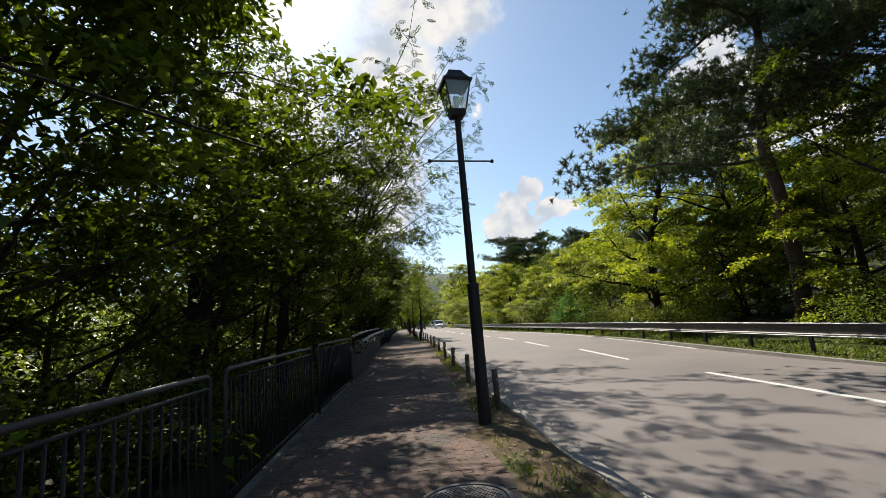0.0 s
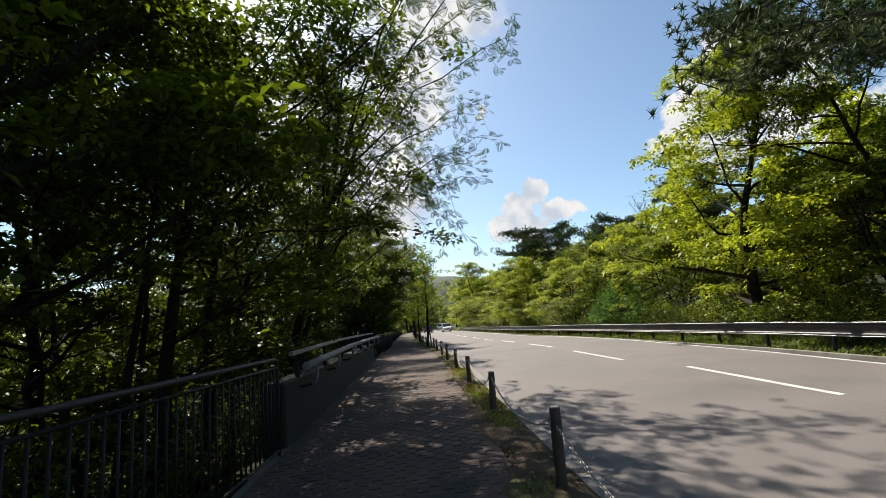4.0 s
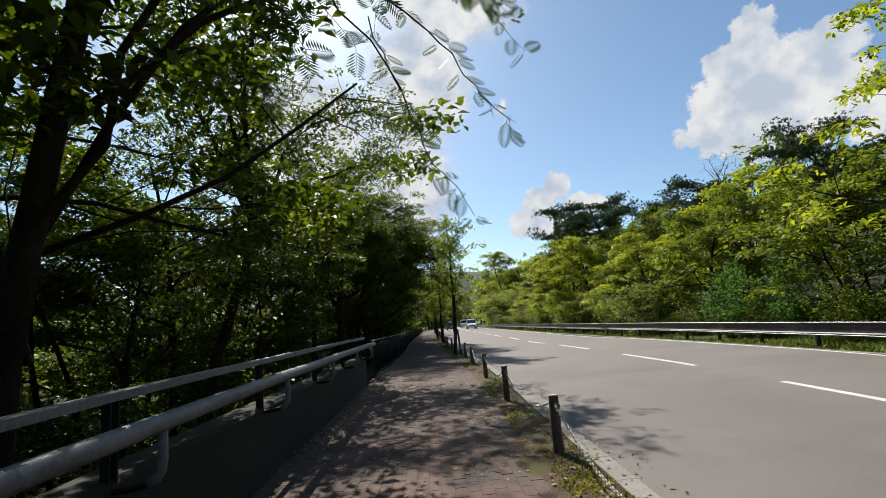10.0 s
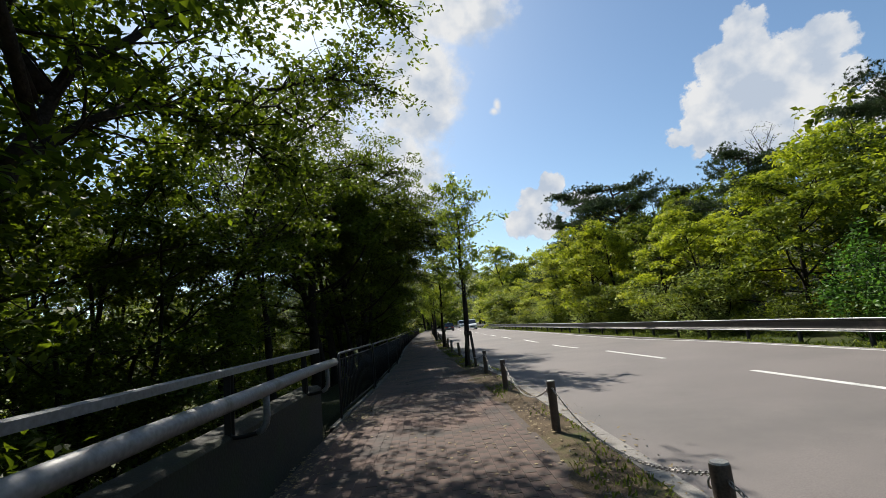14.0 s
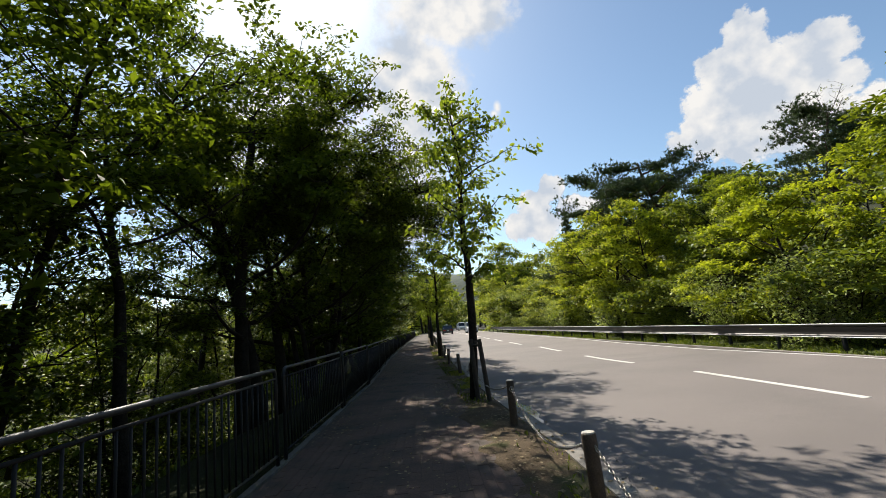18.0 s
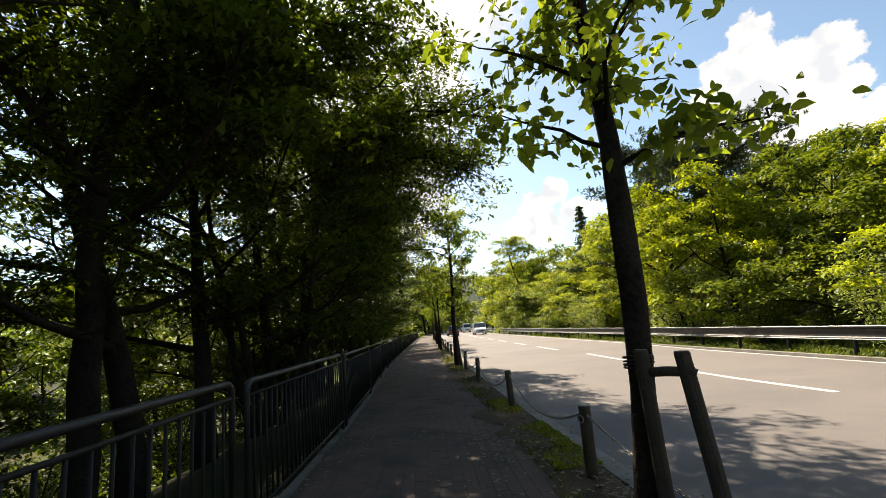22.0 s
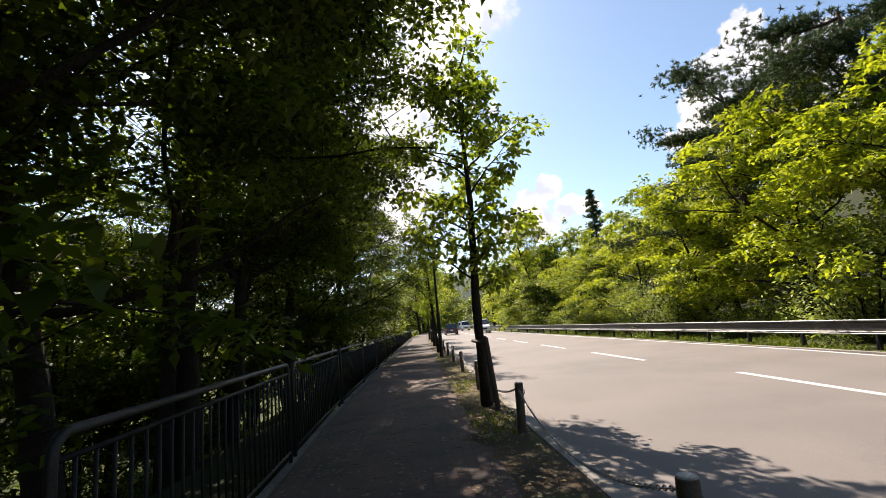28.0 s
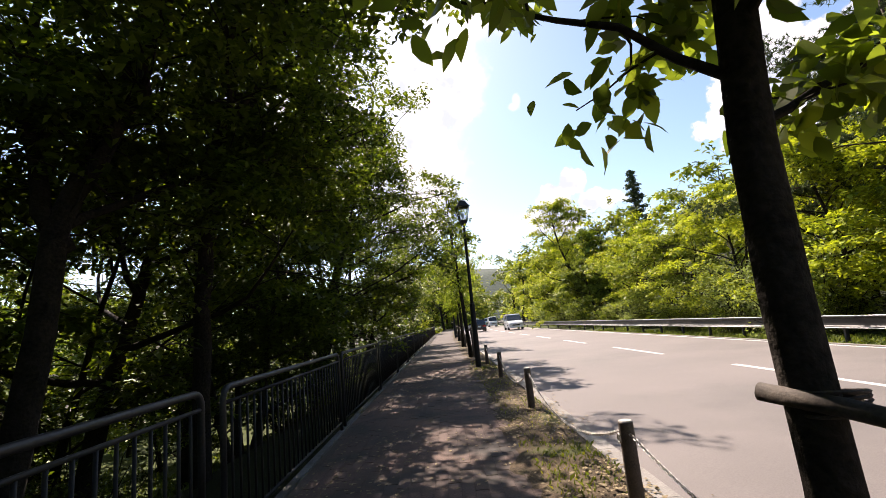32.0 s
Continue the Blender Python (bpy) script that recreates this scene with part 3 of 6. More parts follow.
for k, (x, y) in enumerate(BOLLARDS):
    root = thing("bollard", (x, y, level(y) + 0.01), "short dark wooden bollard with pale cut top", "bollard", "bollards along the kerb")
    root.matrix_basis = pose(x, y, level(y) + 0.01, *rng.normal(0, 1.2, 2), rng.uniform(0, 360)) @ Matrix.Diagonal((1, 1, 1.1 if y < 12 else 0.97, 1))
    put_mesh("shaft", bollard_shaft, POST_WOOD, root)
    put_mesh("top", bollard_top, POST_TOP, root, "pale weathered end grain")
    put_mesh("chain_eye", bollard_eye, CHAIN_STEEL, root, m=pose(0, 0.055, 0.47))


def link_mesh():
    b = Build()
    pts = [(0.011 * math.cos(t), 0.021 * math.sin(t) , 0) for t in np.linspace(0, 2 * math.pi, 9)]
    b.tube(pts, 0.0042, 4, False)
    return b


def chain(p, q, sag, links):
    """A hanging chain, every link turned by a quarter from the last."""
    p, q = np.array(p), np.array(q)
    one = link_mesh()
    lv, lf = np.concatenate(one.v), one.f
    b = Build()
    n = int(np.linalg.norm(q - p) * 1.06 / 0.034)
    if not links:
        ts = np.linspace(0, 1, 12)
        b.tube([p + (q - p) * t - np.array([0, 0, 4 * sag * t * (1 - t)]) for t in ts], 0.008, 5)
    else:
        for k in range(n):
            t = (k + 0.5) / n
            c = p + (q - p) * t - np.array([0, 0, 4 * sag * t * (1 - t)])
            w = unit((q - p) - np.array([0, 0, 4 * sag * (1 - 2 * t)]))
            s = unit(np.cross(w, (0, 0, 1.0)))
            u = np.cross(s, w)
            if k % 2:
                s, u = u, -s
            b.add(c + lv[:, :1] * s + lv[:, 1:2] * w + lv[:, 2:] * u, lf)
    return b


for k in range(len(BOLLARDS) - 1):
    (xa, ya), (xb, yb) = BOLLARDS[k], BOLLARDS[k + 1]
    near = ya < 60
    sag = 0.27 + 0.06 * math.sin(k * 1.7)
    ca = chain((xa, ya + 0.06, level(ya) + 0.50), (xb, yb - 0.06, level(yb) + 0.50), sag, near)
    tagged(part("chain", ca, CHAIN_STEEL, smooth=True), "slack steel chain hanging between two wooden bollards", "chain", "chains between the bollards")


# ---------- street lamps ----------
def street_lamp(x, y, crossbar, lean=0.0):
    root = thing("street_lamp", (x, y, level(y) - 0.02), "dark lantern-headed street lamp with tapered post", "street lamp", "street lamps")
    root.matrix_basis = pose(x, y, level(y) - 0.02, 0, lean, 8)
    b = Build().tube([(0, 0, -0.1), (0, 0, -0.09), (0, 0, 0.05), (0, 0, 1.0), (0, 0, 2.04), (0, 0, 2.05)], [0.096, 0.096, 0.093, 0.089, 0.085, 0.085], 24)
    part("lower_post", b, BLACK_STEEL, root, smooth=True)
    part("collar", Build().tube([(0, 0, 2.03), (0, 0, 2.06), (0, 0, 2.075)], [0.092, 0.092, 0.07], 16), BLACK_STEEL, root)
    part("band", Build().tube([(0, 0, 1.32), (0, 0, 1.345)], 0.0905, 16), BLACK_STEEL, root)
    part("upper_post", Build().tube([(0, 0, 2.05), (0, 0, 2.06), (0, 0, 3.4), (0, 0, 4.75), (0, 0, 4.76)], [0.060, 0.060, 0.0535, 0.047, 0.047], 20), BLACK_STEEL, root, smooth=True)
    if crossbar:
        part("crossbar", Build().tube([(-0.48, 0, 4.03), (0.48, 0, 4.03)], 0.014, 8), BLACK_STEEL, root, smooth=True)
        for s in (-1, 1):
            o = Build()
            o.tube([(s * 0.475, 0, 4.03), (s * 0.485, 0, 4.03), (s * 0.505, 0, 4.03), (s * 0.525, 0, 4.03), (s * 0.535, 0, 4.03)], [0.012, 0.028, 0.034, 0.028, 0.008], 10)
            part("finial", o, BLACK_STEEL, root, smooth=True)
    zb, zt, wb, wt = 4.77, 5.33, 0.115, 0.205
    base = Build().loft([[(s * w, t * w, z) for s, t in ((1, -1), (1, 1), (-1, 1), (-1, -1))] for z, w in ((zb - 0.02, 0.05), (zb, 0.105), (zb + 0.10, 0.125), (zb + 0.105, 0.11))])
    head = part("lantern_base", base, BLACK_STEEL, root)
    for s, t in ((1, -1), (1, 1), (-1, 1), (-1, -1)):
        part("corner_bar", Build().tube([(s * 0.122, t * 0.122, zb + 0.09), (s * wt, t * wt, zt)], 0.011, 4), BLACK_STEEL, root)
    for s, t in ((1, 0), (-1, 0), (0, 1), (0, -1)):
        u, v = (0, 1) if s else (1, 0)
        lo, hi = 0.116, wt - 0.006
        pane = [(s * lo + u * 0.105, t * lo + v * 0.105, zb + 0.105), (s * lo - u * 0.105, t * lo - v * 0.105, zb + 0.105), (s * hi - u * 0.19, t * hi - v * 0.19, zt - 0.01), (s * hi + u * 0.19, t * hi + v * 0.19, zt - 0.01)]
        inner = [(x - s * 0.004, y - t * 0.004, z) for x, y, z in pane]
        p = part("pane", Build().loft([pane, inner]), LAMP_GLASS, root, "clear glass pane")
        p.visible_shadow = False
    rim = Build().loft([[(s * w, t * w, z) for s, t in ((1, -1), (1, 1), (-1, 1), (-1, -1))] for z, w in ((zt - 0.012, 0.232), (zt + 0.03, 0.236), (zt + 0.045, 0.20), (zt + 0.17, 0.125), (zt + 0.175, 0.12), (zt + 0.22, 0.105), (zt + 0.235, 0.02))])
    part("roof", rim, BLACK_STEEL, root)
    part("tip", Build().tube([(0, 0, zt + 0.22), (0, 0, zt + 0.26), (0, 0, zt + 0.29)], [0.02, 0.026, 0.004], 8), BLACK_STEEL, root, smooth=True)
    part("bulb", Build().tube([(0, 0, zb + 0.08), (0, 0, zb + 0.14), (0, 0, zb + 0.18), (0, 0, zb + 0.30), (0, 0, zb + 0.36), (0, 0, zb + 0.375)], [0.028, 0.03, 0.05, 0.055, 0.035, 0.006], 12), BULB_GLASS, root, "frosted white bulb", True)
    for s in (-1, 1):
        part("scroll", Build().tube([(s * (0.075 + 0.03 * math.cos(t)), 0, zb - 0.06 + 0.03 * math.sin(t)) for t in np.linspace(0.5, 6.0, 10)], 0.006, 5), BLACK_STEEL, root)
    return root


lamp = street_lamp(1.055, 6.68, True, 0.0)
lamp.scale = (1, 1, 0.978)
for lamp in (street_lamp(0.74, 60.2, False), street_lamp(0.62, 87.0, False)):
    lamp.scale = (0.85, 0.85, 0.89)

# manhole cover
cover = thing("manhole_cover", (0.42, 4.05, level(4.05) + 0.002), "round worn cast iron manhole cover", "manhole cover")
part("rim", Build().loft([[(r * math.cos(t), r * math.sin(t), z) for t in np.linspace(0, 2 * math.pi, 37)[:-1]] for r, z in ((0.40, -0.05), (0.40, 0.012), (0.36, 0.014), (0.355, -0.01))]), IRON, cover)
part("lid", Build().loft([[(r * math.cos(t), r * math.sin(t), z) for t in np.linspace(0, 2 * math.pi, 37)[:-1]] for r, z in ((0.35, -0.04), (0.35, 0.006), (0.34, 0.008))]), IRON, cover)
studs = Build()
for i in range(-9, 10):
    for j in range(-9, 10):
        px, py = i * 0.035 + (j % 2) * 0.0175, j * 0.032
        if px * px + py * py < 0.31**2:
            studs.box((px, py, 0.011), (0.022, 0.02, 0.008), 0.002)
tagged(part("studs", studs, IRON, cover), kind="stuff")


# ---------- trees ----------
def grow(rng, start, way, length, steps, wander, lift):
    """A wandering branch line."""
    pts, d = [np.array(start, float)], unit(np.array(way, float))
    for _ in range(steps):
        d = unit(d + rng.normal(0, wander, 3) + np.array([0, 0, lift]))
        pts.append(pts[-1] + d * length / steps)
    return np.array(pts)


def pad_leaves(rng, pads, outs, n, radius, thick, size, droop, flat):
    """Leaves in flat sprays round the twig ends, tilted a little outwards, with gaps between the sprays."""
    m = len(pads)
    axis = unit(np.array([0, 0, 1.0]) + outs * 0.28 + rng.normal(0, 0.16, (m, 3)))
    u = unit(np.cross(axis, rng.normal(size=(m, 3))))
    w = np.cross(axis, u)
    share = rng.uniform(0.45, 1.3, m)
    pick = rng.choice(m, n, p=share**2 / (share**2).sum())
    a, r = rng.uniform(0, 6.283, n), np.sqrt(rng.random(n)) * radius * share[pick]
    lobes = 1 + 0.28 * np.sin(a * 3 + pick) + 0.18 * np.sin(a * 7 + 2.0 * pick)
    at = pads[pick] + u[pick] * (np.cos(a) * r * lobes)[:, None] + w[pick] * (np.sin(a) * r * lobes)[:, None] + axis[pick] * (rng.normal(0, thick, n) - 0.12 * r)[:, None]
    sizes = np.where(rng.random(n) < 0.15, size * 1.25, size)
    return leaf_quads(rng, at, sizes, droop, flat)


def broadleaf(seed, height, trunk, first, spread, limbs, twigs, leaves, size, leaf_mat, up=0.45, lean=(0, 0), layer=0.35, clump=0.42, stems=1, droop=0.3, name="tree", low=0.0, bark=None, label="", skirt=0.75, flat=0.7):
    """A tree under an Empty: wooden frame with limbs and twigs, and a crown of single leaves."""
    rng = np.random.default_rng(seed)
    wood, tips, outs = Build(), [], []
    for s in range(stems):
        ang = rng.uniform(0, 6.28) if stems == 1 else 6.28 * s / stems + rng.uniform(-0.3, 0.3)
        tilt = 0.05 if stems == 1 else 0.28
        h = height * 0.86 * rng.uniform(0.85, 1.0) if s else height * 0.86
        base = (0.16 * math.cos(ang) * (stems > 1), 0.16 * math.sin(ang) * (stems > 1), -0.3)
        line = grow(rng, base, (lean[0] + tilt * math.cos(ang), lean[1] + tilt * math.sin(ang), 1), h, 9, 0.07, 0.03)
        rad = trunk * (1 - 0.85 * np.linspace(0, 1, 10) ** 0.9) * (1 if stems == 1 else 0.75)
        rad[0] *= 1.35
        wood.tube(line, rad, 9, True, 0.05, rng)
        for k in range(limbs):
            f = first + (0.97 - first) * (k + rng.uniform(0, 0.8)) / limbs
            i = f * 9
            p = line[int(i)] + (line[min(int(i) + 1, 9)] - line[int(i)]) * (i % 1)
            az = 2.4 * k + rng.uniform(-0.5, 0.5) + ang
            prof = math.sin(math.pi * min(max((f - first * 0.6) / (1.12 - first * 0.6), 0.06), 1) ** skirt)
            ln = spread * (0.35 + 0.75 * prof) * rng.uniform(0.8, 1.15)
            el = up + 0.7 * (f - 0.5)
            limb = grow(rng, p, (math.cos(az) * math.cos(el), math.sin(az) * math.cos(el), math.sin(el)), ln, 6, 0.13, 0.02)
            r0 = max(rad[int(i)] * 0.5, 0.02)
            wood.tube(limb, np.linspace(r0, 0.012, 7), 6, False)
            for t in range(twigs):
                g = 0.22 + 0.78 * (t + rng.uniform(0, 1)) / twigs
                j = min(g * 6, 5.99)
                q = limb[int(j)] + (limb[int(j) + 1] - limb[int(j)]) * (j % 1)
                side = unit(np.append(rng.normal(size=2), rng.normal(0.15, 0.35)))
                tw = grow(rng, q, unit(limb[-1] - limb[0]) * 0.7 + side, ln * rng.uniform(0.22, 0.42), 3, 0.2, 0.0)
                wood.tube(tw, [0.011, 0.008, 0.006, 0.003], 4, False)
                tips.append(tw[3])
                outs.append(unit((tw[3] - tw[0]) * (1, 1, 0.2)))
    tips, outs = np.array(tips), np.array(outs)
    if low:
        outs, tips = outs[tips[:, 2] > low], tips[tips[:, 2] > low]
    verts = pad_leaves(rng, tips, outs, leaves, clump, clump * layer * 0.4, size, droop, flat)
    root = new(name)
    part("trunk", wood, bark or BARK, root, smooth=True)
    put_mesh("crown", quads("crown", verts), leaf_mat, root)
    return root


def pine(seed, height, spread, pads, needles, lean=(0.1, 0)):
    """A pine with a bent trunk and flat pads of needle tufts."""
    rng = np.random.default_rng(seed)
    wood = Build()
    line = grow(rng, (0, 0, -0.3), (lean[0], lean[1], 1), height * 0.95, 10, 0.10, 0.05)
    rad = np.linspace(0.24, 0.05, 11)
    wood.tube(line, rad, 9, True, 0.06, rng)
    at, ways = [], []
    for k in range(pads):
        f = 0.46 + 0.54 * (k + rng.uniform(0, 0.7)) / pads
        i = min(f * 10, 9.9)
        p = line[int(i)] + (line[int(i) + 1] - line[int(i)]) * (i % 1)
        az = 2.4 * k + rng.uniform(-0.5, 0.5)
        ln = spread * (1.12 - 0.62 * (f - 0.46) / 0.54) * rng.uniform(0.7, 1.1)
        limb = grow(rng, p, (math.cos(az), math.sin(az), 0.12), ln, 6, 0.16, 0.02)
        wood.tube(limb, np.linspace(0.06, 0.015, 7), 6, False)
        for t in range(9):
            g = min((0.3 + 0.7 * t / 8) * 6, 5.99)
            q = limb[int(g)] + (limb[int(g) + 1] - limb[int(g)]) * (g % 1)
            tw = grow(rng, q, np.append(rng.normal(size=2), 0.12), ln * 0.25, 3, 0.15, 0.03)
            wood.tube(tw, [0.014, 0.01, 0.007, 0.004], 4, False)
            for c in (tw[1], tw[2], tw[3]):
                m = needles
                cen = c + rng.normal(size=(m // 20 + 1, 3)) * (0.34, 0.34, 0.07)
                own = cen[rng.integers(0, len(cen), m)]
                d = unit(rng.normal(size=(m, 3)) + (0, 0, 0.5))
                at.append(own)
                ways.append(d)
    at, ways = np.concatenate(at), np.concatenate(ways)
    n = len(at)
    s = rng.uniform(0.09, 0.19, n)[:, None]
    side = unit(np.cross(ways, rng.normal(size=(n, 3)))) * 0.015
    verts = np.stack([at - side, at + side, at + ways * s], 1).reshape(-1, 3)
    root = new("pine_tree")
    part("trunk", wood, PINE_BARK, root, smooth=True)
    put_mesh("crown", quads("crown", verts, 3), LEAF_PINE, root)
    return root


def shrub(seed, height, spread, leaves, size, leaf_mat):
    rng = np.random.default_rng(seed)
    wood, tips = Build(), []
    for k in range(16):
        az, el = 2.4 * k, rng.uniform(0.35, 1.4)
        ln = height * (0.75 + 0.35 * math.sin(el)) if el > 0.8 else spread
        st = grow(rng, (0.1 * math.cos(az), 0.1 * math.sin(az), -0.1), (math.cos(az) * math.cos(el), math.sin(az) * math.cos(el), math.sin(el)), ln * 0.95, 6, 0.13, 0.04)
        wood.tube(st, np.linspace(0.022, 0.006, 7), 5, False)
        for t in range(6):
            g = min(rng.uniform(0.2, 1) * 6, 5.99)
            q = st[int(g)] + (st[int(g) + 1] - st[int(g)]) * (g % 1)
            tw = grow(rng, q, rng.normal(size=3) + (0, 0, 0.3), height * 0.28, 2, 0.25, 0.05)
            wood.tube(tw, [0.007, 0.005, 0.003], 4, False)
            tips += [tw[1], tw[2]]
    tips = np.array(tips)
    at = tips[rng.integers(0, len(tips), leaves)] + rng.normal(size=(leaves, 3)) * 0.16
    at = at[at[:, 2] > 0.03]
    root = new("bush")
    part("stem", wood, BARK, root, smooth=True)
    put_mesh("foliage", quads("foliage", leaf_quads(rng, at, size, 0.1)), leaf_mat, root)
    return root


def conifer(seed, height, spread):
    """A pointed cedar with drooping tiers of sprays."""
    rng = np.random.default_rng(seed)
    wood, at, ways = Build(), [], []
    wood.tube([(0, 0, -0.5), (0, 0, height * 0.5), (0, 0, height)], [height * 0.018, height * 0.011, 0.02], 8)
    for k in range(70):
        f = 0.1 + 0.9 * k / 70
        az, ln = 2.4 * k, spread * (1.02 - f) ** 0.8 * rng.uniform(0.75, 1.15)
        limb = grow(rng, (0, 0, f * height), (math.cos(az), math.sin(az), 0.1), ln, 4, 0.08, -0.05)
        wood.tube(limb, np.linspace(0.04, 0.01, 5), 4, False)
        m = int(40 + 150 * ln / spread)
        g = rng.uniform(0.15, 1, m) * 3.99
        q = limb[g.astype(int)] + (limb[g.astype(int) + 1] - limb[g.astype(int)]) * (g % 1)[:, None]
        at.append(q + rng.normal(size=(m, 3)) * 0.22 * (ln / spread + 0.3))
    at = np.concatenate(at)
    root = new("cedar_tree")
    part("trunk", wood, BARK, root, smooth=True)
    put_mesh("crown", quads("crown", leaf_quads(rng, at, 0.42, 0.5, 0.3, 0.5)), LEAF_PINE, root)
    return root


def plant(root, x, y, scale, turn, label, category, group="", sink=0.0, tall=1.0, first=False):
    z = terrain(x, y) - sink
    m = pose(x, y, z, 0, 0, turn)
    if first:
        ob = root
        ob.matrix_basis = m
    else:
        ob = copy_thing(root, m)
    ob.scale = (scale, scale, scale * tall)
    return tagged(ob, label, category, group)


rng = np.random.default_rng(11)
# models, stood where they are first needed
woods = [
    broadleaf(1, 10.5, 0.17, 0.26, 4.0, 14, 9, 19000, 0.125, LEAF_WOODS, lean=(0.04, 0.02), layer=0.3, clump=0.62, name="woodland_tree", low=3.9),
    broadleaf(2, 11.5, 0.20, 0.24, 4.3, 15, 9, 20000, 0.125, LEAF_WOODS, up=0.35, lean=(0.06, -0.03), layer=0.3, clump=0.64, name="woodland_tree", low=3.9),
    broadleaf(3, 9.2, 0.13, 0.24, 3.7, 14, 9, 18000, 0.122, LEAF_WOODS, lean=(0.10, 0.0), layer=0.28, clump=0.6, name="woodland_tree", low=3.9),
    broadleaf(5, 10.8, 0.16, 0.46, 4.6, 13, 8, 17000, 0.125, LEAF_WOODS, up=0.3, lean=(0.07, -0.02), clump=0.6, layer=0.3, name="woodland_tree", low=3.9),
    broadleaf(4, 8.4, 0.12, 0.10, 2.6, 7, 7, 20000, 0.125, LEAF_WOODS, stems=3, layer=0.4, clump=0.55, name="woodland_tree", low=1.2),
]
maples = [
    broadleaf(11, 7.2, 0.14, 0.05, 3.3, 16, 8, 17000, 0.175, LEAF_MAPLE, layer=0.3, clump=0.62, name="maple_tree", skirt=0.5, flat=0.7),
    broadleaf(12, 7.6, 0.15, 0.06, 3.6, 16, 8, 17500, 0.175, LEAF_YELLOW, layer=0.3, clump=0.64, name="maple_tree", skirt=0.5, flat=0.7),
    broadleaf(13, 6.2, 0.10, 0.04, 3.0, 6, 8, 16000, 0.17, LEAF_MAPLE, stems=3, layer=0.3, clump=0.58, name="maple_tree", skirt=0.5, flat=0.7),
]
tall_tree = broadleaf(14, 12.5, 0.2, 0.05, 3.9, 24, 9, 26000, 0.165, LEAF_YELLOW, layer=0.3, clump=0.6, name="maple_tree", skirt=0.5, flat=0.7)
park_trees = [
    broadleaf(18, 6.6, 0.11, 0.14, 3.4, 10, 6, 6500, 0.24, LEAF_MAPLE, layer=0.35, clump=0.72, name="park_tree", skirt=0.55),
    broadleaf(19, 5.4, 0.09, 0.10, 2.9, 9, 6, 6000, 0.23, LEAF_PARK, layer=0.35, clump=0.68, name="park_tree", skirt=0.55),
]
far_trees = [
    broadleaf(15, 11, 0.2, 0.12, 4.4, 10, 5, 2600, 0.44, LEAF_MAPLE, layer=0.4, clump=0.95, name="far_tree", skirt=0.55),
    broadleaf(16, 12, 0.2, 0.14, 4.6, 10, 5, 2600, 0.44, LEAF_WOODS, layer=0.4, clump=0.95, name="far_tree", skirt=0.55),
    broadleaf(17, 10, 0.2, 0.12, 4.2, 10, 5, 2600, 0.44, LEAF_YELLOW, layer=0.4, clump=0.95, name="far_tree", skirt=0.55),
]
pines = [pine(21, 10.8, 4.9, 14, 380, (0.16, -0.05)), pine(22, 9.8, 4.4, 12, 260, (-0.1, 0.1))]
bushes = [shrub(31, 1.9, 1.5, 5200, 0.075, LEAF_BUSH), shrub(32, 2.5, 1.7, 9500, 0.10, LEAF_BRIGHT), shrub(33, 1.5, 1.3, 4200, 0.08, LEAF_MAPLE)]
bare_tree = broadleaf(44, 12.6, 0.15, 0.5, 2.3, 16, 8, 240, 0.12, LEAF_MAPLE, up=0.7, name="bare_tree")
cedar = conifer(41, 19.0, 4.2)
used = set()


def stand(model, x, y, scale, turn, label, category, group="", sink=0.0, tall=1.0):
    ob = plant(model, x, y, scale, turn, label, category, group, sink, tall, model.name not in used)
    used.add(model.name)
    return ob


WOODS = "trees of the wood behind the railings"
WOOD_LABEL = "shady broadleaf tree with dark trunk and leafy limbs"
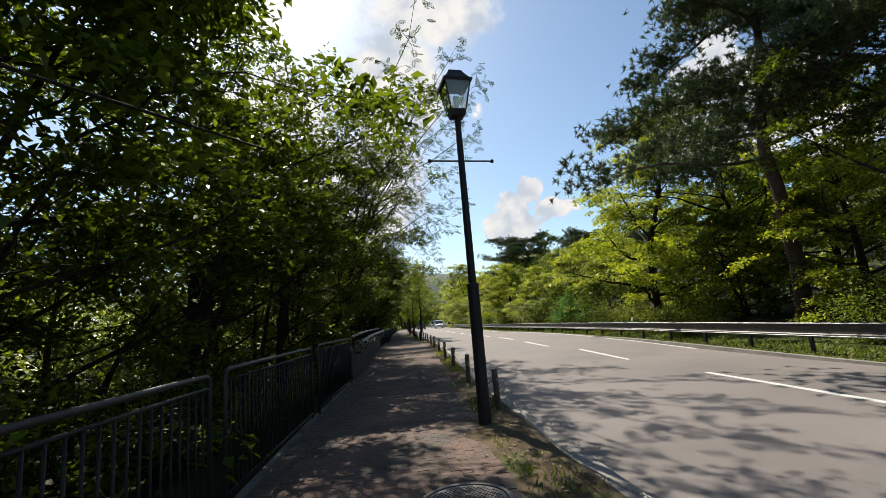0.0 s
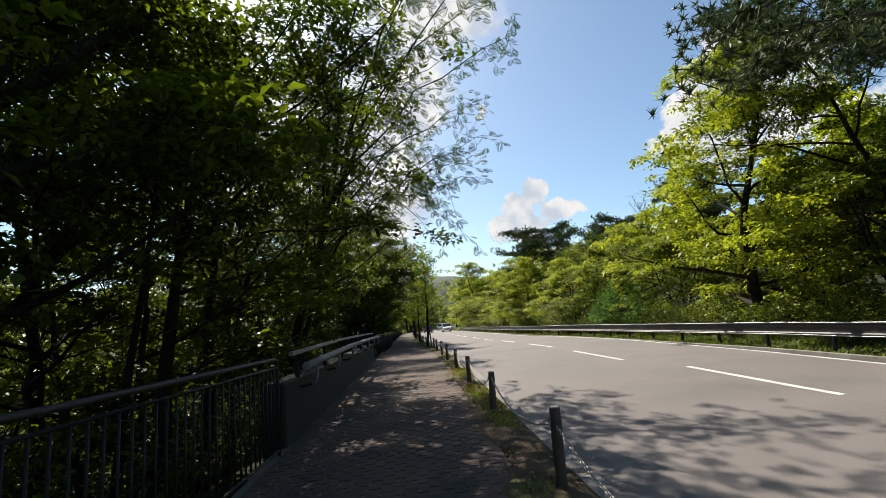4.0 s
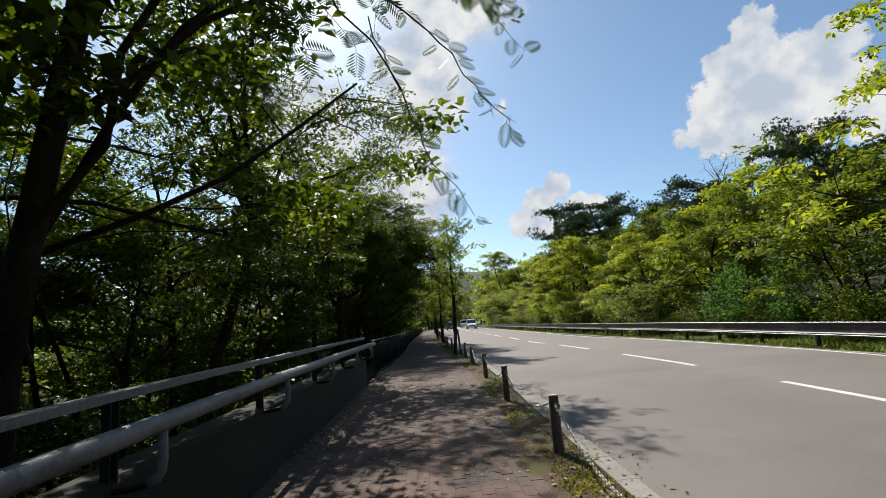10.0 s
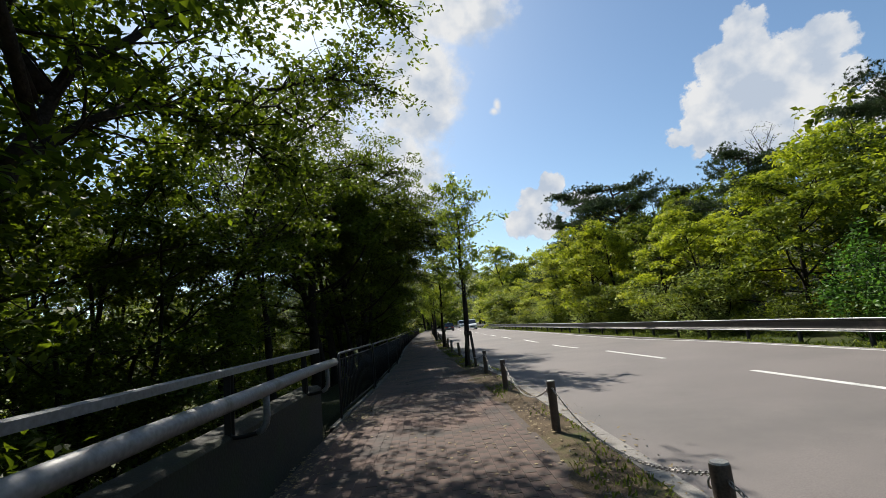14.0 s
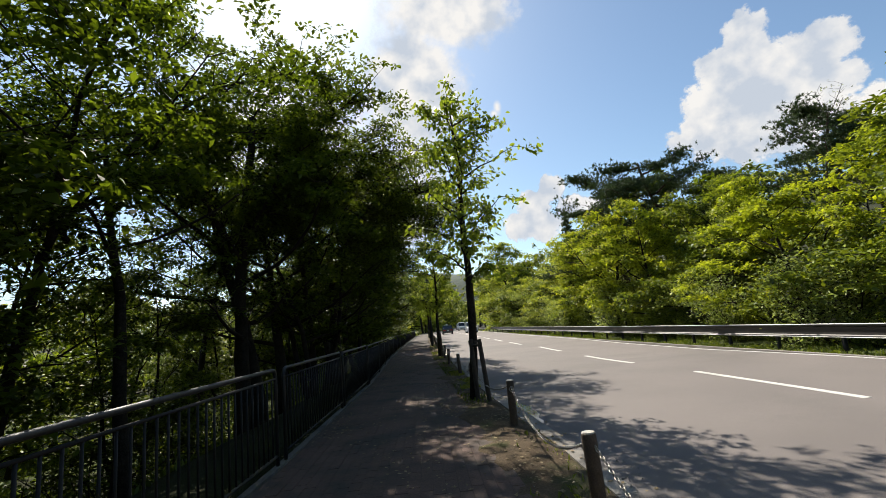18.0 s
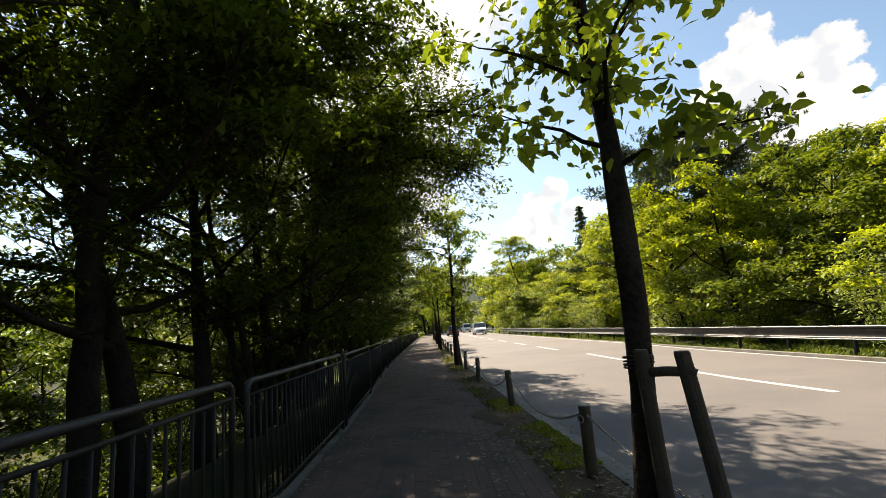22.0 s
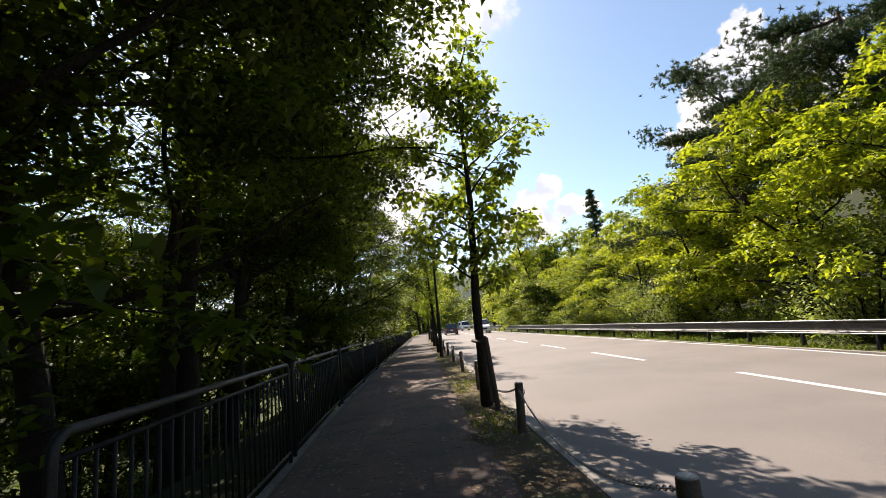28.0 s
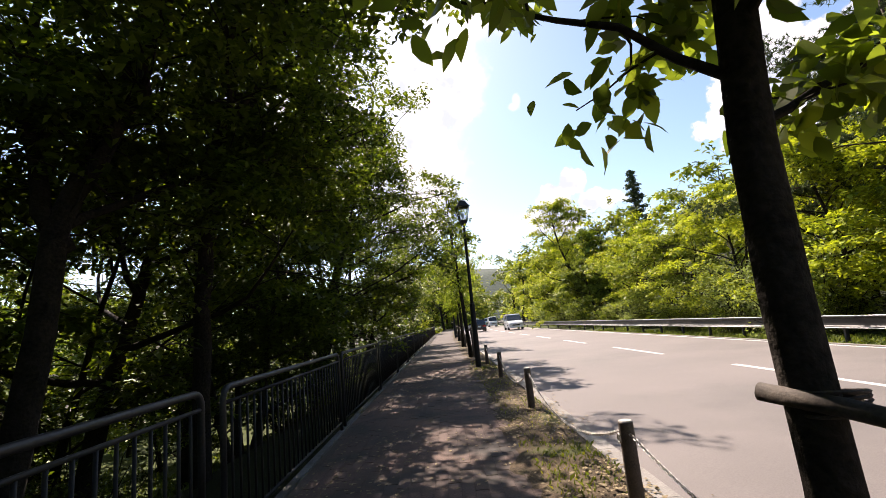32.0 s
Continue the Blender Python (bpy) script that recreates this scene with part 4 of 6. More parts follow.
for x, y, k, s, turn in [
    (-4.6, -3.5, 0, 1.0, 0), (-5.6, 1.2, 1, 0.95, 20), (-5.2, 6.0, 2, 1.02, 0), (-4.8, 10.5, 0, 1.05, 60), (-5.4, 14.0, 2, 1.1, -20), (-4.4, 17.4, 3, 1.0, 0),
    (-5.2, 3.6, 0, 0.9, 20), (-3.9, 14.2, 3, 0.95, 120), (-7.6, 30.8, 4, 1.15, 70), (-9.6, 36.0, 4, 1.15, 250), (-5.6, 29.0, 4, 0.85, 10), (-4.4, 33.8, 3, 0.82, 200), (-4.6, 18.9, 3, 0.9, 75),
    (-4.6, 3.4, 4, 1.05, 130), (-6.6, 8.4, 4, 0.95, 300), (-4.9, 15.0, 4, 1.12, 60),
    (-6.4, 27.5, 3, 0.9, -30), (-7.0, 25.2, 4, 1.05, 200), (-8.5, 28.5, 2, 1.0, 150), (-11.5, 24.0, 1, 0.9, 10), (-10.8, 33.5, 0, 0.85, 90), (-9.0, 62.5, 1, 0.9, 300), (-4.1, 38.8, 1, 1.0, 200), (-3.4, 42.0, 4, 1.15, 160), (-7.6, 42.5, 3, 0.95, 70), (-3.6, 45.6, 1, 0.86, 150), (-4.2, 48.8, 3, 0.95, 10), (-6.6, 50.4, 4, 0.95, 30), (-6.6, 37.4, 4, 0.72, 20), (-8.4, 47.5, 4, 0.9, 130), (-7.4, 54.6, 4, 1.08, 250), (-9.4, 50.0, 0, 0.8, 90), (-6.6, 58.8, 4, 0.8, 40), (-3.8, 43.4, 1, 0.84, 250), (-4.1, 40.8, 1, 0.95, 110),
    (-5.8, 54.2, 1, 0.9, 5), (-6.2, 57.6, 2, 1.0, 200), (-4.5, 62.4, 1, 1.0, 10), (-4.2, 67.5, 2, 1.1, 80), (-4.4, 74, 4, 1.2, 0), (-4.6, 81, 2, 1.1, 20),
    (-4.4, 56.4, 4, 1.0, 10), (-4.0, 60.0, 4, 1.05, 80), (-3.9, 65.4, 4, 1.15, 150)]:
    stand(woods[k], x + bend(y), y, s, turn, WOOD_LABEL, "tree", WOODS)


def arching_tree(x, y, lines, leaves, seed, label):
    """A dark tree of given trunk and limb lines, (points, thick radius, thin radius), leafy along its outer limbs."""
    rng = np.random.default_rng(seed)
    z0 = terrain(x, y)
    root = thing("arching_tree", (x, y, z0), label, "tree", WOODS)
    wood, tips, outs = Build(), [], []
    for pts, r0, r1 in lines:
        p = np.array(pts) - (x, y, z0)
        k = np.linspace(0, len(p) - 1, 12)
        line = np.stack([np.interp(k, range(len(p)), p[:, c]) for c in range(3)], 1) + rng.normal(0, 0.035, (12, 3))
        wood.tube(line, np.linspace(r0, r1, 12), 9, True, 0.06, rng)
        for j in range(4 if r0 > 0.1 else 2, 12):
            for _ in range(2 if r0 > 0.1 else 4):
                tw = grow(rng, line[j], unit(line[-1] - line[0]) * 0.6 + rng.normal(0, 0.7, 3) * (1, 1, 0.5), rng.uniform(0.6, 1.5), 4, 0.2, 0.0)
                wood.tube(tw, [0.018, 0.013, 0.009, 0.006, 0.003], 5, False)
                tips += [tw[2], tw[4]]
                outs += [unit((tw[4] - tw[0]) * (1, 1, 0.2))] * 2
    part("trunk", wood, BARK, root, smooth=True)
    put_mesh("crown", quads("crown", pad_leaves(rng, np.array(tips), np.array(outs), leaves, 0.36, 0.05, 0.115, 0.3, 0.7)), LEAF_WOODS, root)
    return root


arching_tree(-4.5, 23.7, [
    ([(-4.5, 23.7, -2.4), (-3.9, 24.0, 0.6), (-3.3, 24.3, 3.1)], 0.13, 0.085),
    ([(-3.3, 24.3, 3.0), (-3.2, 24.8, 4.2), (-3.1, 26.4, 6.2), (-2.7, 27.6, 7.6)], 0.07, 0.02),
    ([(-3.3, 24.3, 3.1), (-3.15, 25.8, 4.4), (-2.9, 28.6, 5.9), (-2.4, 31.0, 6.6)], 0.06, 0.015),
    ([(-2.9, 28.6, 5.9), (-1.7, 29.6, 6.9), (-0.4, 30.8, 7.2)], 0.04, 0.012),
    ([(-2.7, 27.6, 7.4), (-1.4, 28.4, 8.2), (-0.2, 29.0, 8.0)], 0.035, 0.012),
    ([(-3.15, 25.8, 4.4), (-2.6, 27.2, 4.6), (-2.2, 29.0, 4.5)], 0.035, 0.012),
    ([(-3.25, 24.5, 3.5), (-2.7, 22.6, 5.6), (-1.7, 20.8, 7.0), (-0.8, 19.6, 7.5)], 0.06, 0.012),
    ([(-3.25, 24.5, 3.7), (-3.0, 22.6, 6.2), (-2.4, 20.9, 7.6), (-1.9, 19.0, 8.4)], 0.05, 0.012),
    ([(-3.25, 24.6, 3.9), (-3.9, 24.2, 5.4), (-4.2, 23.0, 7.0)], 0.07, 0.02)], 18500, 81, "dark forked tree arching over the culvert barrier")
arching_tree(-4.8, 9.3, [
    ([(-4.8, 9.3, -1.9), (-4.2, 9.9, 1.8), (-4.1, 11.3, 4.1), (-3.4, 13.4, 6.6)], 0.19, 0.07),
    ([(-4.15, 10.4, 2.7), (-3.2, 12.2, 3.9), (-2.4, 14.6, 4.3)], 0.085, 0.02),
    ([(-4.1, 11.3, 4.1), (-4.6, 12.6, 6.2), (-4.8, 13.0, 8.0)], 0.09, 0.02)], 8000, 82, "dark leaning tree with low boughs behind the railings")
arching_tree(-5.4, 11.6, [
    ([(-5.4, 11.6, -2.2), (-5.0, 12.4, 1.5), (-4.9, 14.2, 3.5), (-4.5, 16.0, 5.2)], 0.10, 0.03),
    ([(-5.0, 13.2, 2.4), (-4.2, 13.6, 4.2), (-3.9, 14.2, 5.4)], 0.06, 0.02)], 5000, 83, "slim dark tree leaning behind the railings")
arching_tree(-4.2, 38.0, [
    ([(-4.2, 38.0, -1.5), (-4.2, 38.0, 1.6), (-4.1, 38.0, 4.0), (-3.9, 38.3, 7.6)], 0.19, 0.09),
    ([(-4.1, 38.0, 3.4), (-4.4, 36.9, 4.4), (-4.7, 36.0, 5.8)], 0.09, 0.03),
    ([(-4.1, 38.1, 4.6), (-3.2, 39.0, 5.8), (-2.2, 39.6, 6.8), (-0.7, 39.9, 7.5)], 0.07, 0.012),
    ([(-4.1, 38.0, 4.2), (-2.6, 37.4, 6.0), (-1.1, 36.8, 7.0)], 0.05, 0.012),
    ([(-4.1, 38.0, 5.0), (-2.8, 38.2, 7.0), (-1.4, 38.4, 8.4)], 0.05, 0.012),
    ([(-4.1, 38.0, 4.4), (-2.8, 38.8, 5.6), (-1.3, 39.4, 6.0)], 0.04, 0.012),
    ([(-4.1, 38.0, 5.0), (-2.2, 38.8, 6.4), (-0.5, 39.4, 6.8)], 0.04, 0.012)], 23000, 85, "thick upright tree behind the railings")
arching_tree(-3.3, 44.6, [
    ([(-3.3, 44.6, -1.0), (-3.2, 44.4, 2.0), (-3.0, 44.0, 4.2)], 0.16, 0.11),
    ([(-3.0, 44.0, 4.0), (-1.6, 43.0, 5.8), (-0.2, 42.0, 6.4), (1.3, 41.2, 5.9)], 0.055, 0.012),
    ([(-3.0, 44.0, 4.2), (-1.4, 43.8, 6.6), (-0.1, 42.8, 6.6), (0.6, 41.6, 6.0)], 0.055, 0.012),
    ([(-3.0, 44.0, 4.2), (-1.2, 44.4, 6.0), (0.0, 44.6, 6.4), (0.7, 44.6, 6.1)], 0.045, 0.012),
    ([(-3.0, 44.0, 4.0), (-1.2, 45.6, 5.6), (0.0, 46.6, 6.2)], 0.035, 0.012),
    ([(-3.0, 44.0, 4.2), (-1.8, 43.4, 6.0), (-0.9, 42.6, 6.8), (0.0, 41.6, 7.0)], 0.04, 0.012),
    ([(-3.0, 44.0, 4.0), (-2.0, 42.6, 5.2), (-1.2, 41.6, 5.6)], 0.05, 0.015),
    ([(-3.0, 44.0, 4.2), (-1.6, 43.6, 5.6), (-0.5, 43.2, 6.4)], 0.04, 0.012),
    ([(-3.0, 44.0, 4.2), (-1.7, 44.6, 6.8), (-0.6, 45.0, 8.0)], 0.04, 0.012),
    ([(-3.0, 44.0, 4.0), (-1.4, 45.2, 4.9), (-0.2, 45.7, 5.3)], 0.035, 0.012),
    ([(-3.0, 44.0, 4.2), (-1.4, 46.0, 6.0), (-0.1, 46.8, 6.9)], 0.035, 0.012),
    ([(-1.6, 43.0, 5.8), (0.3, 42.8, 5.5), (1.2, 42.5, 5.0)], 0.03, 0.01),
    ([(-1.4, 43.6, 6.2), (0.4, 43.6, 6.1), (1.25, 43.3, 5.6)], 0.03, 0.01),
    ([(-2.2, 43.4, 5.2), (-1.0, 41.4, 6.4), (0.0, 40.2, 6.6)], 0.05, 0.015)], 31000, 87, "leafy tree with boughs reaching over the footpath")
arching_tree(-5.4, 32.6, [
    ([(-5.4, 32.6, -1.6), (-5.2, 32.8, 1.6), (-4.9, 33.1, 3.6)], 0.09, 0.06),
    ([(-4.9, 33.1, 3.4), (-4.2, 33.6, 4.9), (-3.2, 34.6, 6.4), (-1.8, 35.8, 7.2)], 0.05, 0.012),
    ([(-4.9, 33.1, 3.6), (-4.6, 34.6, 4.6), (-4.2, 36.2, 5.4)], 0.04, 0.012),
    ([(-4.9, 33.1, 3.2), (-5.6, 33.6, 4.6), (-6.2, 34.6, 6.4)], 0.045, 0.012),
    ([(-5.0, 33.0, 3.0), (-4.2, 32.4, 4.8), (-2.8, 31.6, 6.4), (-1.5, 31.0, 7.0)], 0.045, 0.012)], 10500, 88, "slim leafy tree with thin curved boughs")
arching_tree(-4.0, 49.0, [
    ([(-4.0, 49.0, -1.3), (-4.0, 49.0, 2.7), (-3.95, 48.9, 5.8), (-3.8, 49.0, 9.5)], 0.21, 0.10),
    ([(-3.98, 49.0, 4.2), (-3.2, 49.8, 5.6), (-2.4, 50.4, 6.6)], 0.08, 0.02),
    ([(-3.98, 49.0, 3.8), (-2.6, 48.2, 5.6), (-1.0, 47.4, 6.9)], 0.045, 0.012),
    ([(-3.95, 49.0, 5.2), (-2.4, 49.4, 6.8), (-0.8, 49.8, 7.8)], 0.045, 0.012),
    ([(-3.9, 48.9, 4.6), (-2.2, 49.4, 5.6), (-0.5, 49.8, 6.4)], 0.04, 0.012),
    ([(-3.95, 49.0, 4.2), (-1.9, 50.4, 5.0), (-0.4, 51.2, 5.4)], 0.035, 0.012),
    ([(-3.9, 48.9, 5.4), (-2.2, 47.6, 6.6), (-0.9, 46.6, 7.4)], 0.04, 0.012)], 27000, 86, "thick dark tree trunk close behind the railings")
arching_tree(-4.1, 50.9, [
    ([(-4.1, 50.9, -1.3), (-4.0, 51.4, 2.2), (-3.9, 52.7, 6.1), (-3.6, 53.6, 8.6)], 0.15, 0.06),
    ([(-4.0, 51.6, 2.8), (-3.4, 51.9, 4.6), (-2.9, 52.0, 6.6)], 0.09, 0.03),
    ([(-4.0, 51.5, 2.4), (-4.8, 51.8, 4.6), (-5.0, 52.2, 7.0)], 0.10, 0.03),
    ([(-4.0, 51.5, 2.6), (-3.0, 52.6, 3.6), (-2.2, 54.0, 4.2)], 0.05, 0.015)], 12000, 84, "dark upright tree close behind the railings")
arching_tree(-3.6, 53.4, [
    ([(-3.6, 53.4, -1.2), (-3.5, 53.4, 2.2), (-3.2, 53.3, 4.4)], 0.13, 0.09),
    ([(-3.2, 53.3, 4.2), (-2.2, 53.0, 5.6), (-2.0, 52.8, 6.0), (-1.6, 52.6, 6.3)], 0.06, 0.015),
    ([(-3.2, 53.3, 4.4), (-2.2, 54.2, 6.2), (-1.9, 54.8, 6.8), (-1.6, 55.2, 7.0)], 0.06, 0.015),
    ([(-3.2, 53.3, 4.0), (-2.3, 52.0, 5.8), (-1.1, 50.4, 7.2)], 0.05, 0.015),
    ([(-3.2, 53.3, 4.4), (-3.0, 53.9, 6.4), (-2.4, 54.4, 8.6)], 0.06, 0.015),
    ([(-3.2, 53.3, 4.2), (-2.6, 54.6, 5.2), (-2.2, 56.0, 5.7)], 0.05, 0.012),
    ([(-3.1, 53.6, 5.2), (-2.6, 55.8, 6.8), (-2.3, 57.2, 7.8)], 0.05, 0.012)], 18500, 89, "leafy tree with boughs arching over the footpath")
FAR = "far trees of the park and hillside"
for k in range(15):
    stand(far_trees[k % 2], -38 - 6 * (k % 2), -10 + 11 * k + rng.uniform(-2, 2), rng.uniform(1.0, 1.25), rng.uniform(0, 360), "broadleaf tree far back in the park", "tree", FAR)
for k in range(20):
    y = 150 + 9.0 * k
    stand(far_trees[(k * 2) % 3], bend(y) - 4.2 - rng.uniform(0, 1.2), y, rng.uniform(1.1, 1.4) + (0.55 if 185 < y < 290 else 0), rng.uniform(0, 360), "broadleaf tree where the road bends away", "tree", FAR)
for k in range(20):
    y = -2 + 4.4 * k + rng.uniform(-1, 1)
    stand(park_trees[k % 2], -11.5 - 2.6 * (k % 3) + rng.uniform(-0.8, 0.8), y, rng.uniform(0.75, 1.0), rng.uniform(0, 360), "low leafy tree in the sunlit park below", "tree", FAR)
for k in range(17):
    y = -6 + 5.2 * k
    stand(park_trees[(k + 1) % 2], -19.5 - 1.6 * (k % 2) + rng.uniform(-0.6, 0.6), y, rng.uniform(1.0, 1.3), rng.uniform(0, 360), "leafy tree in the sunlit park below", "tree", FAR)
for x, y in [(-8.2, 2.6), (-8.6, 6.8), (-9.2, 10.4), (-9.4, 18.0), (-8.6, 52.0), (-9.0, 61.2)]:
    stand(park_trees[0], x, y, rng.uniform(0.75, 0.9), rng.uniform(0, 360), "low leafy tree on the slope below the footpath", "tree", FAR)
for k in range(16):
    x, y = -15.0 - 6.5 * (k % 3) - rng.uniform(0, 4), -6 + 6.4 * k + rng.uniform(-1.5, 1.5)
    stand(far_trees[(k * 2) % 3], x - 12, y, rng.uniform(0.8, 1.05), rng.uniform(0, 360), "broadleaf tree far back in the park", "tree", FAR)
for k in range(30):
    y = 90 + 7.5 * k
    x = bend(y) + (-5.5 - rng.uniform(0, 2) if k % 2 else 14.5 + rng.uniform(0, 2.5))
    stand(far_trees[k % 3], x, y, rng.uniform(0.8, 1.1), rng.uniform(0, 360), "broadleaf tree where the road bends away", "tree", FAR)
for k in range(38):
    y = -4 + 5.2 * k
    x = bend(y) + 24 + 9 * (k % 3) + rng.uniform(-2, 3)
    stand(far_trees[(k + k // 3) % 3], x, y, rng.uniform(0.75, 1.15), rng.uniform(0, 360), "broadleaf tree on the wooded hillside", "tree", FAR)

for x, y, k, grown in [(-0.6, 138, 0, 1.45), (0.2, 150, 2, 1.6), (1.2, 164, 0, 1.7), (2.6, 180, 2, 1.8), (4.6, 200, 0, 1.9)]:
    stand(far_trees[k], x, y, grown, 31 * y, "tall broadleaf tree where the road bends away", "tree", FAR)

RIGHT = "trees beyond the guard rail"
stand(woods[1], 16.8, 19.4, 1.0, 120, "dark leafy tree beyond the guard rail", "tree", RIGHT)
stand(woods[1], 13.6, 8.8, 0.95, 30, "dark leafy tree beyond the guard rail", "tree", RIGHT)
stand(tall_tree, 13.2, 22.8, 1.05, 0, "tall yellow-green broadleaf tree beyond the guard rail", "tree", RIGHT)
stand(tall_tree, 14.5, 6.0, 0.95, 120, "tall yellow-green broadleaf tree beyond the guard rail", "tree", RIGHT)
stand(tall_tree, 15.5, 13.5, 0.8, 220, "tall yellow-green broadleaf tree beyond the guard rail", "tree", RIGHT)
for x, y, k, s, turn in [
    (13.4, 36.0, 0, 0.95, 0), (13.0, 41.0, 1, 0.78, 80), (13.8, 46.0, 0, 1.0, 30), (13.2, 51.0, 1, 0.95, 200), (12.9, 55.6, 1, 1.22, 0), (13.4, 61.5, 1, 0.95, 140), (13.2, 67.0, 1, 0.9, 60), (13.6, 73, 2, 1.1, 10), (13.4, 79, 1, 0.95, 0), (13.0, 86, 0, 0.95, 90), (13.6, 93, 2, 1.2, 0),
    (14.6, 29.5, 2, 1.0, 20), (16.2, 20.0, 2, 1.1, 60), (17.5, 24.5, 0, 1.0, 10), (17.5, 39.5, 1, 1.1, 0), (18.5, 50, 0, 1.15, 70), (18, 66, 1, 1.15, 30), (18, 17, 0, 1.1, 0)]:
    stand(maples[k], x + bend(y), y, s, turn, "rounded maple with yellowing green leaves" if k == 1 else "rounded maple with layered green leaves", "tree", RIGHT, tall=0.95)
for x, y, k, s, turn in [(14.6, 15.6, 0, 1.35, 215), (16.5, 8.5, 1, 1.2, 0), (17.6, 61.5, 0, 1.1, 180), (18.5, 54.5, 1, 1.2, 40), (21, 47, 1, 1.0, 90), (22, 38, 0, 0.95, 30), (19.5, 71, 1, 1.1, 200), (24, 62, 0, 1.1, 0)]:
    stand(pines[k], x, y, s, turn, "dark spreading pine with flat needle pads", "pine tree", "pines beyond the guard rail")
stand(tall_tree, 13.2, 92.0, 1.15, 200, "tall pale green tree beside the far road", "tree", RIGHT)
stand(bare_tree, 25.0, 48.0, 1.02, 40, "half-dead tree with bare grey twigs above the maples", "tree", RIGHT)
BUSH = "bushes behind the guard rail"
stand(bushes[1], 12.0, 31.4, 1.05, 0, "bright green leafy bush behind the guard rail", "bush", BUSH)
for x, y, k, s, turn in [(12.3, 24.2, 2, 1.1, 0), (12.6, 27.6, 2, 1.2, 90), (12.4, 18.6, 2, 1.0, 30), (12.6, 11.0, 2, 1.2, 0), (12.0, 35.2, 2, 1.0, 0), (11.8, 38.6, 0, 1.40, 40), (11.9, 43.2, 0, 1.26, 100), (11.7, 47.5, 2, 1.1, 0), (11.9, 52.5, 0, 1.61, 200), (11.8, 57.0, 2, 1.0, 70), (11.8, 61.5, 0, 1.54, 20), (11.9, 65.5, 0, 1.40, 130), (11.8, 70, 2, 1.2, 0), (12, 75, 0, 1.1, 60), (12, 81, 2, 1.2, 0), (12, 88, 0, 1.2, 10), (12.2, 96, 2, 1.3, 0), (12.4, 104, 0, 1.3, 90), (13.2, 114, 2, 1.4, 0)]:
    stand(bushes[k], x + bend(y), y, s, turn, "pale green rounded bush behind the guard rail" if k == 0 else "dense low green bush behind the guard rail", "bush", BUSH)
for x, y, k, s in [(12.9, 107, 2, 1.0), (12.4, 122, 2, 1.2), (12.2, 136, 0, 1.35), (15.0, 101, 2, 1.15), (15.7, 110, 0, 1.15), (18.5, 112, 2, 1.1), (17.0, 121, 2, 1.15), (22, 118, 0, 1.0), (20, 132, 0, 1.2), (26, 128, 1, 1.0), (24, 84, 0, 1.2), (22, 96, 2, 1.2), (20, 26, 2, 0.9), (22, 60, 1, 1.0), (23, 74, 0, 1.05)]:
    stand(far_trees[k], x + bend(y), y, s, 47 * k + y, "tall pale green tree beside the far road", "tree", FAR)
stand(cedar, 29.5, 112, 1.04, 0, "tall pointed dark cedar above the trees", "cedar tree")


# ---------- young street trees with stakes ----------
def oval_leaves(rng, at, way, size):
    """Broad oval leaves with a pointed tip, cupped along the midrib."""
    n = len(at)
    side = unit(np.cross(way, rng.normal(size=(n, 3)) * (0.8, 0.8, 0.8) + (0, 0, 0.6)))
    nor = np.cross(side, way)
    s = (size * rng.uniform(0.6, 1.2, n))[:, None]
    cup = nor * s * 0.09
    row = [(0.13, 0.14, 0.5), (0.38, 0.255, 1.0), (0.68, 0.2, 0.7)]
    lefts = [at + way * s * g - side * s * w + cup * c for g, w, c in row]
    rights = [at + way * s * g + side * s * w + cup * c for g, w, c in reversed(row)]
    return np.stack([at] + lefts + [at + way * s - cup * 0.5] + rights, 1).reshape(-1, 3)


def dogwood(seed, height, first, spread, leaves, size, lean):
    rng = np.random.default_rng(seed)
    wood, tips, ways = Build(), [], []
    line = grow(rng, (0, 0, -0.2), (lean, 0.02, 1), height, 12, 0.03, 0.03)
    rad = np.interp(np.linspace(0, 1, 13), [0, 0.05, 0.45, 1], [0.1, 0.08, 0.062, 0.012])
    wood.tube(line, rad, 10, True, 0.06, rng)
    for k in range(24):
        f = first + (0.97 - first) * k / 24
        i = min(f * 12, 11.9)
        p = line[int(i)] + (line[int(i) + 1] - line[int(i)]) * (i % 1)
        az = 2.4 * k + rng.uniform(-0.4, 0.4)
        ln = spread * (0.55 + 0.6 * math.sin(math.pi * min((f - first) / (1 - first) * 0.8 + 0.18, 1))) * rng.uniform(0.7, 1.15)
        limb = grow(rng, p, (math.cos(az), math.sin(az), rng.uniform(0.25, 0.8)), ln, 5, 0.14, -0.02)
        wood.tube(limb, np.linspace(0.02, 0.005, 6), 6, False)
        for t in range(6):
            g = min((0.25 + 0.75 * t / 5) * 5, 4.99)
            q = limb[int(g)] + (limb[int(g) + 1] - limb[int(g)]) * (g % 1)
            tw = grow(rng, q, np.append(rng.normal(size=2), 0.1), ln * 0.33, 3, 0.25, -0.05)
            wood.tube(tw, [0.006, 0.005, 0.004, 0.003], 4, False)
            tips += [tw[1], tw[2], tw[3], tw[3]]
    tips = np.array(tips)
    at = tips[rng.integers(0, len(tips), leaves)] + rng.normal(size=(leaves, 3)) * 0.075
    way = unit(rng.normal(size=(leaves, 3)) * (1, 1, 0.45) + (0, 0, -0.75))
    root = new("street_tree")
    part("trunk", wood, BARK, root, smooth=True)
    put_mesh("crown", quads("crown", oval_leaves(rng, at, way, size), 8), LEAF_DOGWOOD, root)
    return root


